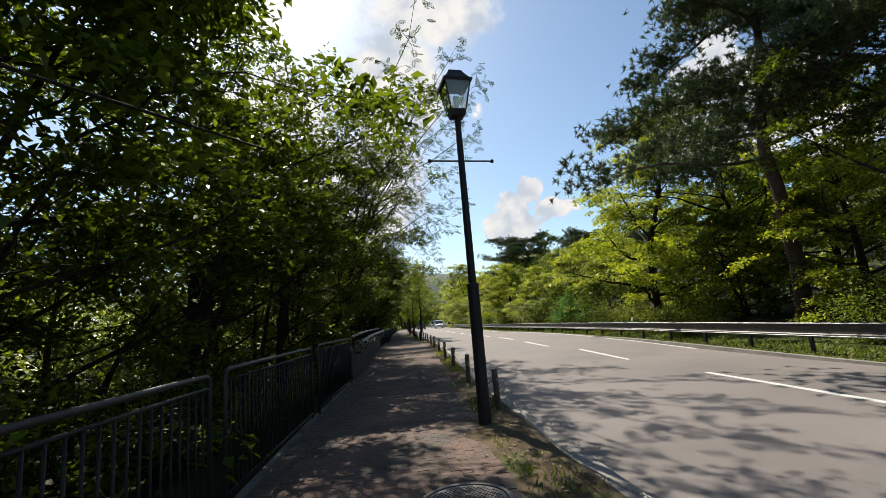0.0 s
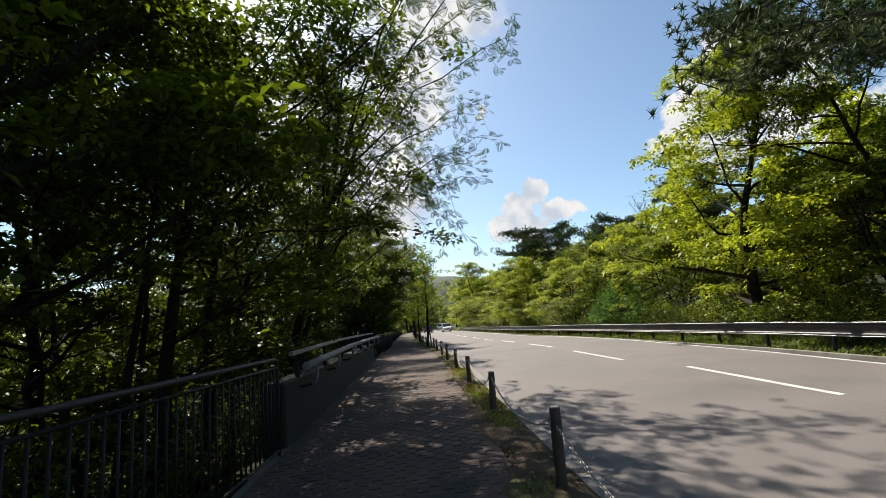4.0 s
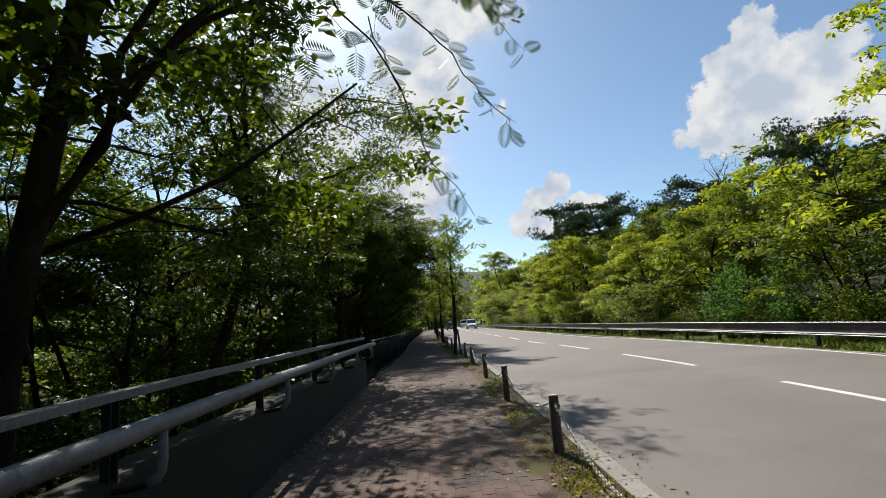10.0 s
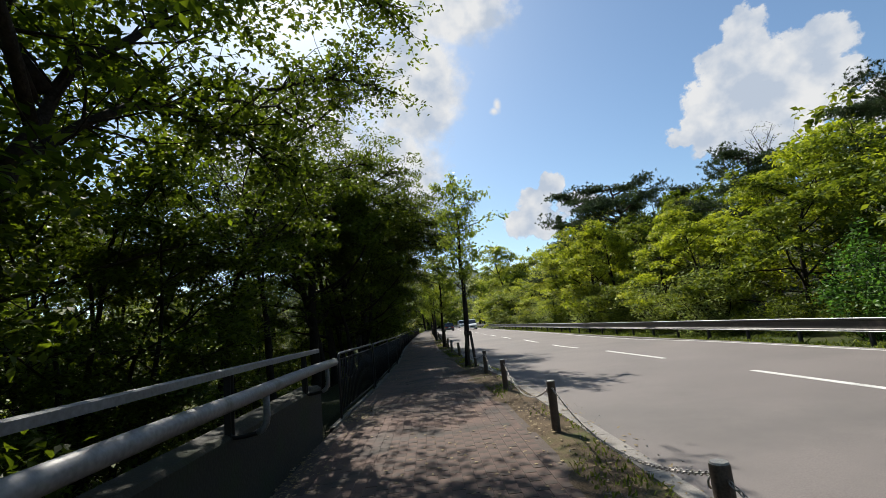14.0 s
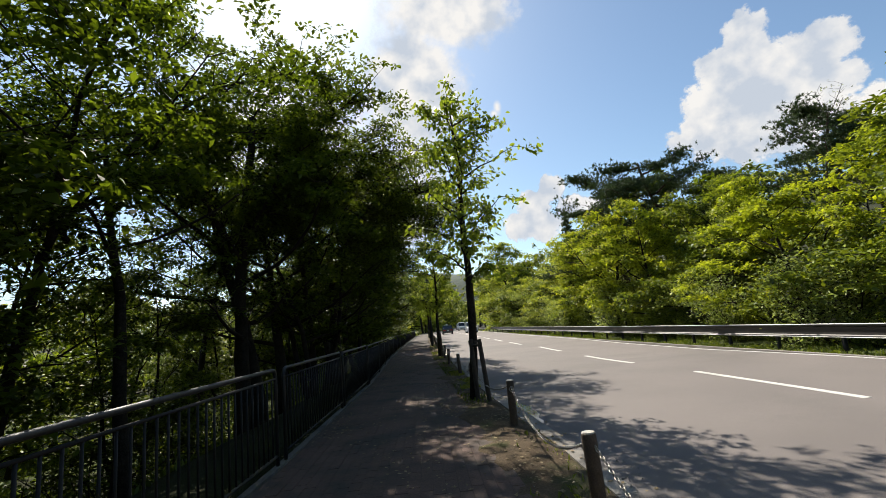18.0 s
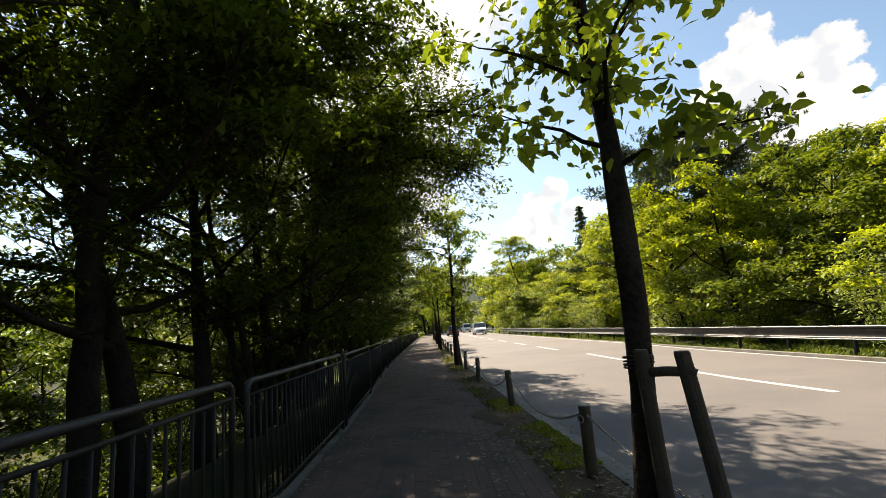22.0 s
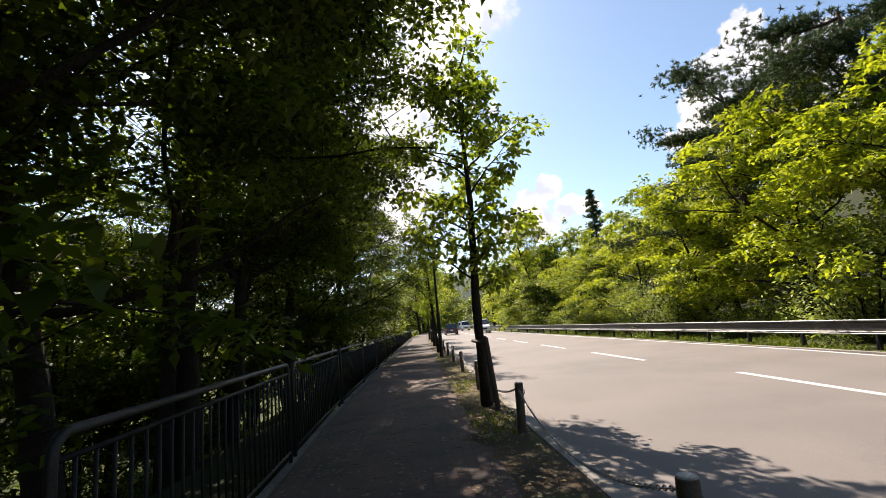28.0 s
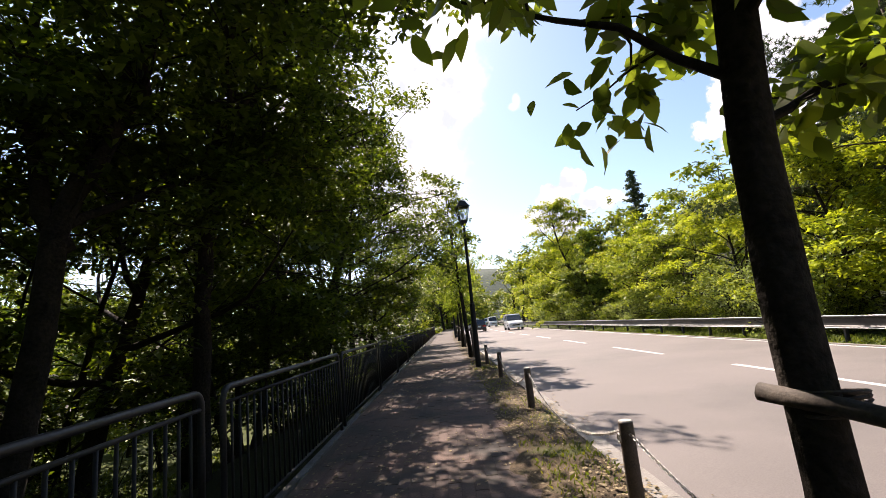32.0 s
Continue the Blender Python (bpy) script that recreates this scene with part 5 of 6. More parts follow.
def tree_stake(base, top, r=0.042):
    b = Build().tube([base, (np.array(base) + top) / 2, np.array(top) - (0, 0, 0.01), top], [r, r * 0.97, r * 0.94, r * 0.8], 14, True, 0.035, np.random.default_rng(7))
    return b


dogwood_a = dogwood(51, 6.3, 0.38, 1.1, 4200, 0.11, 0.07)
dogwood_b = dogwood(52, 6.0, 0.34, 1.08, 5600, 0.12, 0.025)
street_trees = [(dogwood_a, 1.17, 34.75, 0, True), (dogwood_b, 0.95, 48.2, 0, True), (dogwood_a, 0.75, 64.2, 140, False), (dogwood_b, 0.72, 71.5, 200, False), (dogwood_a, 0.72, 79.5, 40, False), (dogwood_b, 0.72, 88.5, 90, False)]
for model, x, y, turn, first in street_trees:
    m = pose(x, y, level(y), 0, 0, turn)
    ob = model if first else copy_thing(model, m)
    ob.matrix_basis = m
    tagged(ob, "slender young dogwood with large drooping leaves", "tree", "staked street trees")
    root = thing("tree_stakes", (x, y, level(y)), "dark wooden tree stakes tied with a crossbar", "tree stake", "stakes of the street trees")
    s1, s2 = ((0.13, 0.22), (0.06, -0.22)) if y > 40 else ((0.06, -0.14), (0.16, -0.32))
    part("stake", tree_stake((s1[0], s1[1], -0.1), (s1[0] - 0.03, s1[1], 1.08)), STAKE_WOOD, root)
    part("stake", tree_stake((s2[0] + 0.07, s2[1] - 0.12, -0.1), (s2[0], s2[1], 1.07)), STAKE_WOOD, root)
    part("crossbar", tree_stake((-0.11, 0.09, 1.03) if y > 40 else (s1[0] - 0.04, s1[1] + 0.05, 0.95), (s2[0] + 0.02, s2[1] - 0.05, 0.98), 0.027), STAKE_WOOD, root, smooth=True)
    tie_x = (0.075 if model is dogwood_a else 0.025) if first else 0.05 * math.cos(radians(turn))
    for z in (0.985, 1.0, 1.014, 1.03):
        part("rope", Build().tube([(tie_x + 0.082 * math.cos(t), 0.082 * math.sin(t), z + 0.012 * math.sin(t + 40 * z)) for t in np.linspace(0, 2 * math.pi, 18)], 0.0055, 5, False), STAKE_WOOD, root, "dark tying rope")


# ---------- silk tree leaning over the path ----------
def silk_frond(rng, at, way, ln):
    """A twice-feathered leaf: rachis with paired pinnae, each a narrow drooping blade."""
    way = unit(way)
    side = unit(np.cross(way, rng.normal(0, 0.25, 3) + (0, 0, 1)))
    nor = np.cross(side, way)
    out = []
    r = nor * 0.002 + side * 0.0025
    tip = at + way * ln - (0, 0, ln * 0.22)
    out.append([at - r, at + r, tip + r * 0.4, tip - r * 0.4])
    pairs = 9
    for k in range(pairs):
        g = 0.16 + 0.84 * k / (pairs - 1)
        c = at + (tip - at) * g + nor * 0.0
        pl = ln * 0.42 * math.sin(math.pi * (0.2 + 0.72 * g)) + 0.012
        for s in (-1, 1):
            d = unit(side * s * 0.95 + way * 0.5 - np.array([0, 0, 0.18]))
            w = unit(np.cross(d, nor)) * ln * 0.037
            e = c + d * pl
            m = c + d * pl * 0.5 - nor * 0.004
            out.append([c, m + w, e, m - w])
    return out


silk_rng = np.random.default_rng(61)
silk = thing("silk_tree", (-3.3, 19.2, terrain(-3.3, 19.2)), "feathery-leaved silk tree leaning over the footpath", "tree")
base_z = terrain(-3.3, 19.2)
wood, fronds = Build(), []
trunk_line = grow(silk_rng, (0, 0, -0.2), (0.22, -0.05, 1), 6.6, 8, 0.06, 0.02)
wood.tube(trunk_line, np.linspace(0.15, 0.06, 9), 9, True, 0.05, silk_rng)
for p, q in [(5, (5.6, -0.7, 6.6 - 0.3)), (5, (4.9, -2.3, 5.2)), (6, (4.4, 0.6, 5.3)), (7, (3.9, -1.4, 7.3)), (7, (2.6, 2.4, 7.4)), (8, (4.6, 2.2, 7.2)), (4, (2.2, -4.2, 6.2)), (6, (1.0, 4.0, 6.0)), (8, (2.2, -3.6, 8.0)), (8, (5.6, -3.6, 8.6)), (8, (6.6, -1.6, 8.8)), (8, (4.6, -5.4, 8.4)), (7, (6.2, 0.6, 8.2)), (8, (5.2, -6.6, 9.0)), (8, (4.2, -8.4, 9.6)), (8, (6.4, -4.8, 9.4))]:
    a, b = trunk_line[p], np.array([q[0], q[1], q[2] - base_z])
    ts = np.linspace(0, 1, 9)
    limb = np.array([a + (b - a) * t + np.array([0, 0, 0.75 * math.sin(math.pi * t)]) + silk_rng.normal(0, 0.07, 3) for t in ts])
    wood.tube(limb, np.linspace(0.032, 0.006, 9), 7, False)
    for j in range(3, 9):
        for n in range(5):
            tw = grow(silk_rng, limb[j], (b - a) / np.linalg.norm(b - a) * 0.5 + silk_rng.normal(0, 0.6, 3) + (0, 0, -0.25), silk_rng.uniform(0.4, 1.0), 4, 0.2, -0.09)
            wood.tube(tw, [0.006, 0.005, 0.004, 0.003, 0.002], 4, False)
            for c in (1, 2, 3, 4, 4):
                fronds += silk_frond(silk_rng, tw[c], silk_rng.normal(0, 1, 3) * (1, 1, 0.4) + (0.2, 0, -0.3), silk_rng.uniform(0.16, 0.28))
# long whips hanging over the path
for whip in ([(2.6, -2.2, 6.3), (3.96, -2.3, 4.97), (4.2, -2.3, 4.04), (4.78, -2.3, 3.59), (5.3, -2.3, 2.95)], [(3.2, -2.2, 5.9), (4.5, -2.3, 4.5), (5.0, -2.3, 4.75), (5.45, -2.4, 4.7)], [(2.2, 0.4, 6.0), (3.36, 0.7, 4.24), (3.7, 0.7, 3.3), (4.1, 0.7, 2.55)], [(2.4, 0.6, 6.0), (3.84, 0.7, 4.7), (4.3, 0.8, 4.1), (4.7, 0.8, 3.5)]):
    w = np.array(whip) - (0, 0, base_z)
    k = np.linspace(0, len(w) - 1, 16)
    line = np.stack([np.interp(k, range(len(w)), w[:, c]) for c in range(3)], 1) + silk_rng.normal(0, 0.03, (16, 3))
    wood.tube(line, np.linspace(0.014, 0.003, 16), 5, False)
    for j in range(4, 16):
        for _ in range(2 if j < 15 else 3):
            fronds += silk_frond(silk_rng, line[j] + silk_rng.normal(0, 0.03, 3), silk_rng.normal(0, 1, 3) * (1, 0.7, 0.3) + (0.2, 0, -0.55), silk_rng.uniform(0.15, 0.25))
for tip in [(4.8, -2.4, 3.7), (3.6, 0.9, 3.5), (4.4, -1.4, 4.2)]:
    t0 = np.array([tip[0] - 0.5, tip[1] + 0.1, tip[2] + 1.7 - base_z])
    t1 = np.array([tip[0], tip[1], tip[2] - base_z])
    tw = np.array([t0 + (t1 - t0) * t + silk_rng.normal(0, 0.05, 3) for t in np.linspace(0, 1, 7)])
    wood.tube(tw, np.linspace(0.009, 0.003, 7), 5, False)
    for c in range(2, 7):
        for _ in range(3):
            fronds += silk_frond(silk_rng, tw[c], silk_rng.normal(0, 1, 3) * (1, 1, 0.3) + (0, 0, -0.4), silk_rng.uniform(0.18, 0.28))
part("trunk", wood, BARK, silk, smooth=True)
put_mesh("crown", quads("crown", np.array(fronds).reshape(-1, 3)), LEAF_SILK, silk)


# ---------- undergrowth behind the railings ----------
UNDER = "undergrowth behind the railings"
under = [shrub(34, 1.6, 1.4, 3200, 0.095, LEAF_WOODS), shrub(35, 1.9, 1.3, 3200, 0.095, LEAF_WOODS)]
for k in range(27):
    y = -3 + 2.8 * k + silk_rng.uniform(-0.5, 0.5)
    x = -3.3 - silk_rng.uniform(0, 1.5) - (1.0 if 12 < y < 28 else 0)
    if 28 < y < 58:
        x -= 2.2
    stand(under[k % 2], x + bend(y), y, silk_rng.uniform(0.8, 1.15), silk_rng.uniform(0, 360), "dark leafy undergrowth bush below the footpath", "bush", UNDER)


lower = np.random.default_rng(66)
for k in range(9):
    y = 0 + 2.35 * k + lower.uniform(-0.7, 0.7)
    x = -6.4 - lower.uniform(0, 3.2)
    stand(under[k % 2], x, y, lower.uniform(1.0, 1.5), lower.uniform(0, 360), "dark leafy undergrowth bush on the slope below", "bush", UNDER)


low_rng = np.random.default_rng(67)
for k in range(22):
    y = 17.5 + 2.5 * k + low_rng.uniform(-0.6, 0.6)
    stand(under[k % 2], 11.35 + low_rng.uniform(-0.3, 0.4) + bend(y), y, low_rng.uniform(0.45, 0.7), low_rng.uniform(0, 360), "low dark shrub behind the guard rail", "bush", BUSH)


# ---------- cars ----------
CAR_WHITE = surface("white_car_paint", (0.72, 0.73, 0.74), (0.8, 0.8, 0.81), 0.25, bump=0, coat=0.6)
CAR_BLACK = surface("black_car_paint", (0.008, 0.008, 0.01), (0.014, 0.014, 0.016), 0.2, bump=0, coat=0.8)
CAR_RED = surface("dark_red_car_paint", (0.10, 0.012, 0.012), (0.14, 0.02, 0.02), 0.25, bump=0, coat=0.7)
CAR_GLASS = surface("dark_car_glass", (0.015, 0.018, 0.02), (0.03, 0.035, 0.038), 0.08, bump=0, coat=0.5)
TYRE = surface("tyre_rubber", (0.012, 0.012, 0.012), (0.03, 0.03, 0.03), 0.85, bump=0.2)
RIM = surface("wheel_alloy", (0.4, 0.4, 0.41), (0.55, 0.55, 0.56), 0.35, metal=0.8, bump=0)
TAIL_RED = surface("tail_lamp_red", (0.35, 0.015, 0.012), (0.5, 0.03, 0.02), 0.2, bump=0)
HEAD_LAMP = surface("head_lamp_lens", (0.55, 0.57, 0.6), (0.7, 0.72, 0.75), 0.12, bump=0)
PLATE = surface("number_plate", (0.65, 0.66, 0.62), (0.75, 0.76, 0.72), 0.5, bump=0)


def car(name, x, y, heading, paint, label, length, width, height, side, roof_sign=False):
    """side: rows of (along from the nose 0..1, bonnet or body height, roof height or None)."""
    root = thing(name, (x, y, level(y) - 0.045), label, "car", "cars on the road", heading)
    w = width / 2
    secs = []
    for t, belt, roof in side:
        yy = length / 2 - t * length
        tuck = 1 - 0.10 * (abs(2 * t - 1) ** 4)
        secs.append([(-w * tuck * 0.94, yy, 0.22), (-w * tuck, yy, 0.42), (-w * tuck, yy, belt * 0.8), (-w * tuck * 0.94, yy, belt), (w * tuck * 0.94, yy, belt), (w * tuck, yy, belt * 0.8), (w * tuck, yy, 0.42), (w * tuck * 0.94, yy, 0.22)])
    part("body", Build().loft(secs), paint, root)
    cab, tops = [], []
    for t, belt, roof in side:
        if roof:
            yy = length / 2 - t * length
            k = 0.80 + 0.1 * (height > 1.6)
            cab.append([(-w * 0.92, yy, belt - 0.01), (-w * k, yy, roof - 0.05), (w * k, yy, roof - 0.05), (w * 0.92, yy, belt - 0.01)])
            if roof > belt + 0.25:
                tops.append([(-w * k - 0.01, yy, roof - 0.07), (-w * k + 0.04, yy, roof), (w * k - 0.04, yy, roof), (w * k + 0.01, yy, roof - 0.07)])
    part("cabin_glass", Build().loft(cab), CAR_GLASS, root, "dark tinted windows")
    part("roof", Build().loft(tops), paint, root)
    cabin = [s for s in side if s[2] and s[2] > s[1] + 0.25]
    for f in (0.02, 0.5, 0.98):
        t = cabin[0][0] + (cabin[-1][0] - cabin[0][0]) * f
        yy = length / 2 - t * length
        k = 0.80 + 0.1 * (height > 1.6)
        for s in (-1, 1):
            part("pillar", Build().tube([(s * w * 0.935, yy, cabin[0][1] - 0.03), (s * (w * k + 0.012), yy, cabin[0][2] - 0.05)], 0.035, 6), paint, root)
    for s in (-1, 1):
        for f in (0.19, 0.80):
            yy = length / 2 - f * length
            wheel = part("wheel", Build().tube([(s * (w - 0.20), yy, 0.30), (s * (w - 0.015), yy, 0.30), (s * (w + 0.004), yy, 0.30)], [0.30, 0.30, 0.27], 20), TYRE, root)
            part("rim", Build().tube([(s * (w + 0.0), yy, 0.30), (s * (w + 0.012), yy, 0.30)], [0.19, 0.17], 16), RIM, wheel)
        bl = side[0][1]
        part("headlight", Build().box((s * w * 0.68, length / 2 - 0.03, bl * 0.84), (0.36, 0.12, 0.16), 0.03), HEAD_LAMP, root)
        part("tail_light", Build().box((s * w * 0.68, -length / 2 + 0.02, side[-1][1] * 0.80), (0.42, 0.07, 0.15), 0.02), TAIL_RED, root)
        part("mirror", Build().box((s * (w + 0.08), length / 2 - cabin[0][0] * length - 0.05, cabin[0][1] + 0.06), (0.18, 0.09, 0.12), 0.03), paint, root)
    part("grille", Build().box((0, length / 2 + 0.01, side[0][1] * 0.72), (w * 0.95, 0.04, 0.12), 0.02), TYRE, root)
    part("front_bumper", Build().box((0, length / 2 + 0.0, 0.34), (width * 0.9, 0.14, 0.2), 0.05), paint, root)
    part("rear_bumper", Build().box((0, -length / 2, 0.40), (width * 0.93, 0.14, 0.2), 0.05), paint, root)
    part("front_plate", Build().box((0, length / 2 + 0.075, 0.36), (0.33, 0.012, 0.165), 0.004), PLATE, root)
    part("rear_plate", Build().box((0, -length / 2 - 0.04, side[-1][1] * 0.76), (0.33, 0.012, 0.165), 0.004), PLATE, root)
    if roof_sign:
        sign = part("roof_lamp", Build().box((0, 0.15, height + 0.08), (0.34, 0.14, 0.15), 0.04), PLATE, root, "small white roof lamp")
    return root


VAN = [(0.0, 0.72, None), (0.03, 0.82, None), (0.16, 0.98, 1.0), (0.36, 1.02, 1.64), (0.5, 1.02, 1.70), (0.93, 1.02, 1.66), (0.985, 1.0, 1.15), (1.0, 0.95, None)]
KEI = [(0.0, 0.75, None), (0.03, 0.92, None), (0.15, 1.02, 1.04), (0.29, 1.05, 1.72), (0.5, 1.05, 1.79), (0.95, 1.05, 1.76), (0.99, 1.04, 1.2), (1.0, 0.98, None)]
SEDAN = [(0.0, 0.66, None), (0.02, 0.76, None), (0.27, 0.88, 0.9), (0.40, 0.90, 1.44), (0.55, 0.90, 1.50), (0.74, 0.90, 1.45), (0.84, 0.92, 0.95), (0.985, 0.90, None), (1.0, 0.82, None)]
car("minivan", 7.35, 98.0, 180, CAR_WHITE, "white minivan coming down the far lane", 4.27, 1.70, 1.71, VAN)
car("sedan_taxi", 3.85, 104.0, 0, CAR_BLACK, "black sedan taxi with a small white roof lamp", 4.7, 1.70, 1.52, SEDAN, True)
car("kei_van", 7.4 + bend(128), 128.0, 180, CAR_WHITE, "boxy white small van far along the road", 3.4, 1.48, 1.79, KEI)
car("minivan", 7.4 + bend(150), 150.0, 176, CAR_WHITE, "white minivan coming round the far bend", 4.27, 1.70, 1.71, VAN)
car("sedan", 7.4 + bend(168), 168.0, 172, CAR_RED, "dark red sedan at the far bend", 4.5, 1.70, 1.48, SEDAN)
car("kei_van", 7.4 + bend(190), 190.0, 170, CAR_WHITE, "boxy white small van at the far bend", 3.4, 1.48, 1.79, KEI)


# ---------- clouds and far hill ----------
def cloud_material(name, blobs, seed, soft, torn):
    """White cumulus of a few merged mounds, ragged by noise; the rest is clear."""
    m, n, l = nodes_of(name)
    n.remove(n["Principled BSDF"])
    tc = n.new("ShaderNodeTexCoord")
    warp = n.new("ShaderNodeTexNoise")
    warp.inputs["Scale"].default_value, warp.inputs["Detail"].default_value, warp.inputs["Roughness"].default_value = 0.011, 9, 0.6
    shift = n.new("ShaderNodeVectorMath")
    shift.operation = "ADD"
    shift.inputs[1].default_value = (seed * 731.0, seed * 211.0, seed * 97.0)
    l.new(tc.outputs["Object"], shift.inputs[0])
    l.new(shift.outputs[0], warp.inputs["Vector"])
    best = None
    for cx, cz, rx, rz in blobs:
        sub, mul, ln = n.new("ShaderNodeVectorMath"), n.new("ShaderNodeVectorMath"), n.new("ShaderNodeVectorMath")
        sub.operation, mul.operation, ln.operation = "SUBTRACT", "MULTIPLY", "LENGTH"
        sub.inputs[1].default_value = (cx, cz, 0)
        mul.inputs[1].default_value = (1 / rx, 1 / rz, 0)
        l.new(tc.outputs["Object"], sub.inputs[0])
        l.new(sub.outputs[0], mul.inputs[0])
        l.new(mul.outputs[0], ln.inputs[0])
        inv = n.new("ShaderNodeMath")
        inv.operation = "SUBTRACT"
        inv.inputs[0].default_value = 1.0
        l.new(ln.outputs["Value"], inv.inputs[1])
        if best is None:
            best = inv.outputs[0]
        else:
            mx = n.new("ShaderNodeMath")
            mx.operation = "SMOOTH_MAX"
            mx.inputs[2].default_value = 0.15
            l.new(best, mx.inputs[0])
            l.new(inv.outputs[0], mx.inputs[1])
            best = mx.outputs[0]
    ragged = n.new("ShaderNodeMath")
    ragged.operation = "MULTIPLY_ADD"
    l.new(warp.outputs["Fac"], ragged.inputs[0])
    ragged.inputs[1].default_value = torn
    l.new(best, ragged.inputs[2])
    alpha = n.new("ShaderNodeMapRange")
    alpha.interpolation_type = "SMOOTHSTEP"
    alpha.inputs["From Min"].default_value, alpha.inputs["From Max"].default_value = torn / 2 + 0.03, torn / 2 + 0.03 + soft
    l.new(ragged.outputs[0], alpha.inputs["Value"])
    puff = n.new("ShaderNodeTexNoise")
    puff.inputs["Scale"].default_value, puff.inputs["Detail"].default_value = 0.006, 8
    l.new(shift.outputs[0], puff.inputs["Vector"])
    tone = n.new("ShaderNodeValToRGB")
    tone.color_ramp.elements[0].position, tone.color_ramp.elements[1].position = 0.36, 0.60
    tone.color_ramp.elements[0].color, tone.color_ramp.elements[1].color = (0.56, 0.64, 0.77, 1), (0.90, 0.91, 0.93, 1)
    l.new(puff.outputs["Fac"], tone.inputs[0])
    em, tr, mix = n.new("ShaderNodeEmission"), n.new("ShaderNodeBsdfTransparent"), n.new("ShaderNodeMixShader")
    l.new(tone.outputs["Color"], em.inputs["Color"])
    em.inputs["Strength"].default_value = 0.60
    l.new(alpha.outputs["Result"], mix.inputs["Fac"])
    l.new(tr.outputs[0], mix.inputs[1])
    l.new(em.outputs[0], mix.inputs[2])
    l.new(mix.outputs[0], n["Material Output"].inputs["Surface"])
    return m


def cloud(azimuth, elevation, w, h, mounds, seed, soft=0.22, torn=1.5):
    """A cloud bank far off; azimuths in degrees to the right of the road, mounds as (azimuth, elevation, half width, half height)."""
    far, deg = 3000.0, 3000.0 * math.pi / 180
    a, e = radians(azimuth), radians(elevation)
    at = Vector((far * math.sin(a) * math.cos(e), far * math.cos(a) * math.cos(e), far * math.sin(e)))
    quad = Build().add([(-w * deg, -h * deg, 0), (w * deg, -h * deg, 0), (w * deg, h * deg, 0), (-w * deg, h * deg, 0)], [(0, 1, 2, 3)])
    blobs = [((azimuth - p) * deg * math.cos(e), (q - elevation) * deg, rp * deg * math.cos(e), rq * deg) for p, q, rp, rq in mounds]
    ob = part("backdrop_cloud", quad, cloud_material("cumulus", blobs, seed, soft, torn), m=look(at, (0, 0, 0)))
    return tagged(ob, "white cumulus cloud in the blue sky", "cloud", kind="structure")


cloud(40.5, 20.0, 14, 14, [(36, 18, 5, 3.2), (35.6, 20.5, 3.0, 3.0), (38, 23.3, 3.2, 3.0), (40.4, 25.8, 2.3, 2.8), (42.6, 21, 4.5, 4.2), (46.4, 22.6, 2.5, 2.6), (41, 17, 8, 4), (32.8, 17.6, 2.2, 1.3), (46.5, 19.2, 2.6, 2), (39, 20, 4, 3.4)], 1, 0.2, 1.3)
cloud(16.2, 12.5, 9, 8, [(12.6, 11.3, 1.9, 1.9), (15, 13.6, 2.6, 2.2), (17.2, 15.3, 1.9, 1.9), (20.2, 12.8, 3.2, 1.5), (15.2, 11, 4, 2)], 2)
cloud(53, 16, 11, 8, [(50, 15.2, 5, 3), (56, 16.5, 6, 4), (46.2, 16.4, 2.6, 1.2)], 3)
cloud(-4, 29, 30, 26, [(6, 37.5, 11, 5), (1, 29, 8.5, 9), (-3, 17, 10, 11), (-16, 22, 14, 12)], 4, 0.42, 0.6)
cloud(11.9, 25.6, 3, 3, [(11.9, 25.9, 0.7, 1.2), (11.4, 25.2, 0.8, 0.6)], 5, 0.9, 1.0)

HILL = surface("wooded_hill", (0.010, 0.028, 0.018), (0.026, 0.055, 0.03), 0.95, scale=0.02, fine=0.22, bump=0.4, depth=3.0)
hv, hf, hn = [], [], 40
for j in range(14):
    for i in range(hn):
        x, y = -420 + 25 * i, 560 + 26 * j
        up = math.sin(math.pi * min(j / 9, 1) * 0.5) * (84 * math.exp(-((x - 20) / 190) ** 2) + 55 * math.exp(-((x + 260) / 130) ** 2) + 44 * math.exp(-((x - 340) / 190) ** 2))
        hv.append((x, y, -1 + up + 7 * noise.noise((x * 0.02, y * 0.02, 0)) + 3 * noise.noise((x * 0.09, y * 0.09, 0))))
for j in range(13):
    for i in range(hn - 1):
        hf.append((j * hn + i, j * hn + i + 1, (j + 1) * hn + i + 1, (j + 1) * hn + i))
tagged(part("backdrop_hill", Build().add(hv, hf), HILL, smooth=True), "dark wooded hill on the horizon", "hill", kind="structure")


# ---------- ground cover ----------
cover_rng = np.random.default_rng(71)


def blades(spots, height, width=0.012):
    """Grass blades: each a bent sliver."""
    n = len(spots)
    a = cover_rng.uniform(0, 6.28, n)
    d = np.stack([np.cos(a), np.sin(a), np.zeros(n)], 1)
    side = np.stack([-np.sin(a), np.cos(a), np.zeros(n)], 1) * width
    h = (height * cover_rng.uniform(0.4, 1.3, n))[:, None]
    up = np.array([0, 0, 1.0])
    mid = spots + up * h * 0.6 + d * h * 0.12
    tip = spots + up * h * 0.9 + d * h * cover_rng.uniform(0.2, 0.9, (n, 1))
    return np.stack([spots - side, spots + side, mid + side * 0.7, tip], 1).reshape(-1, 3)


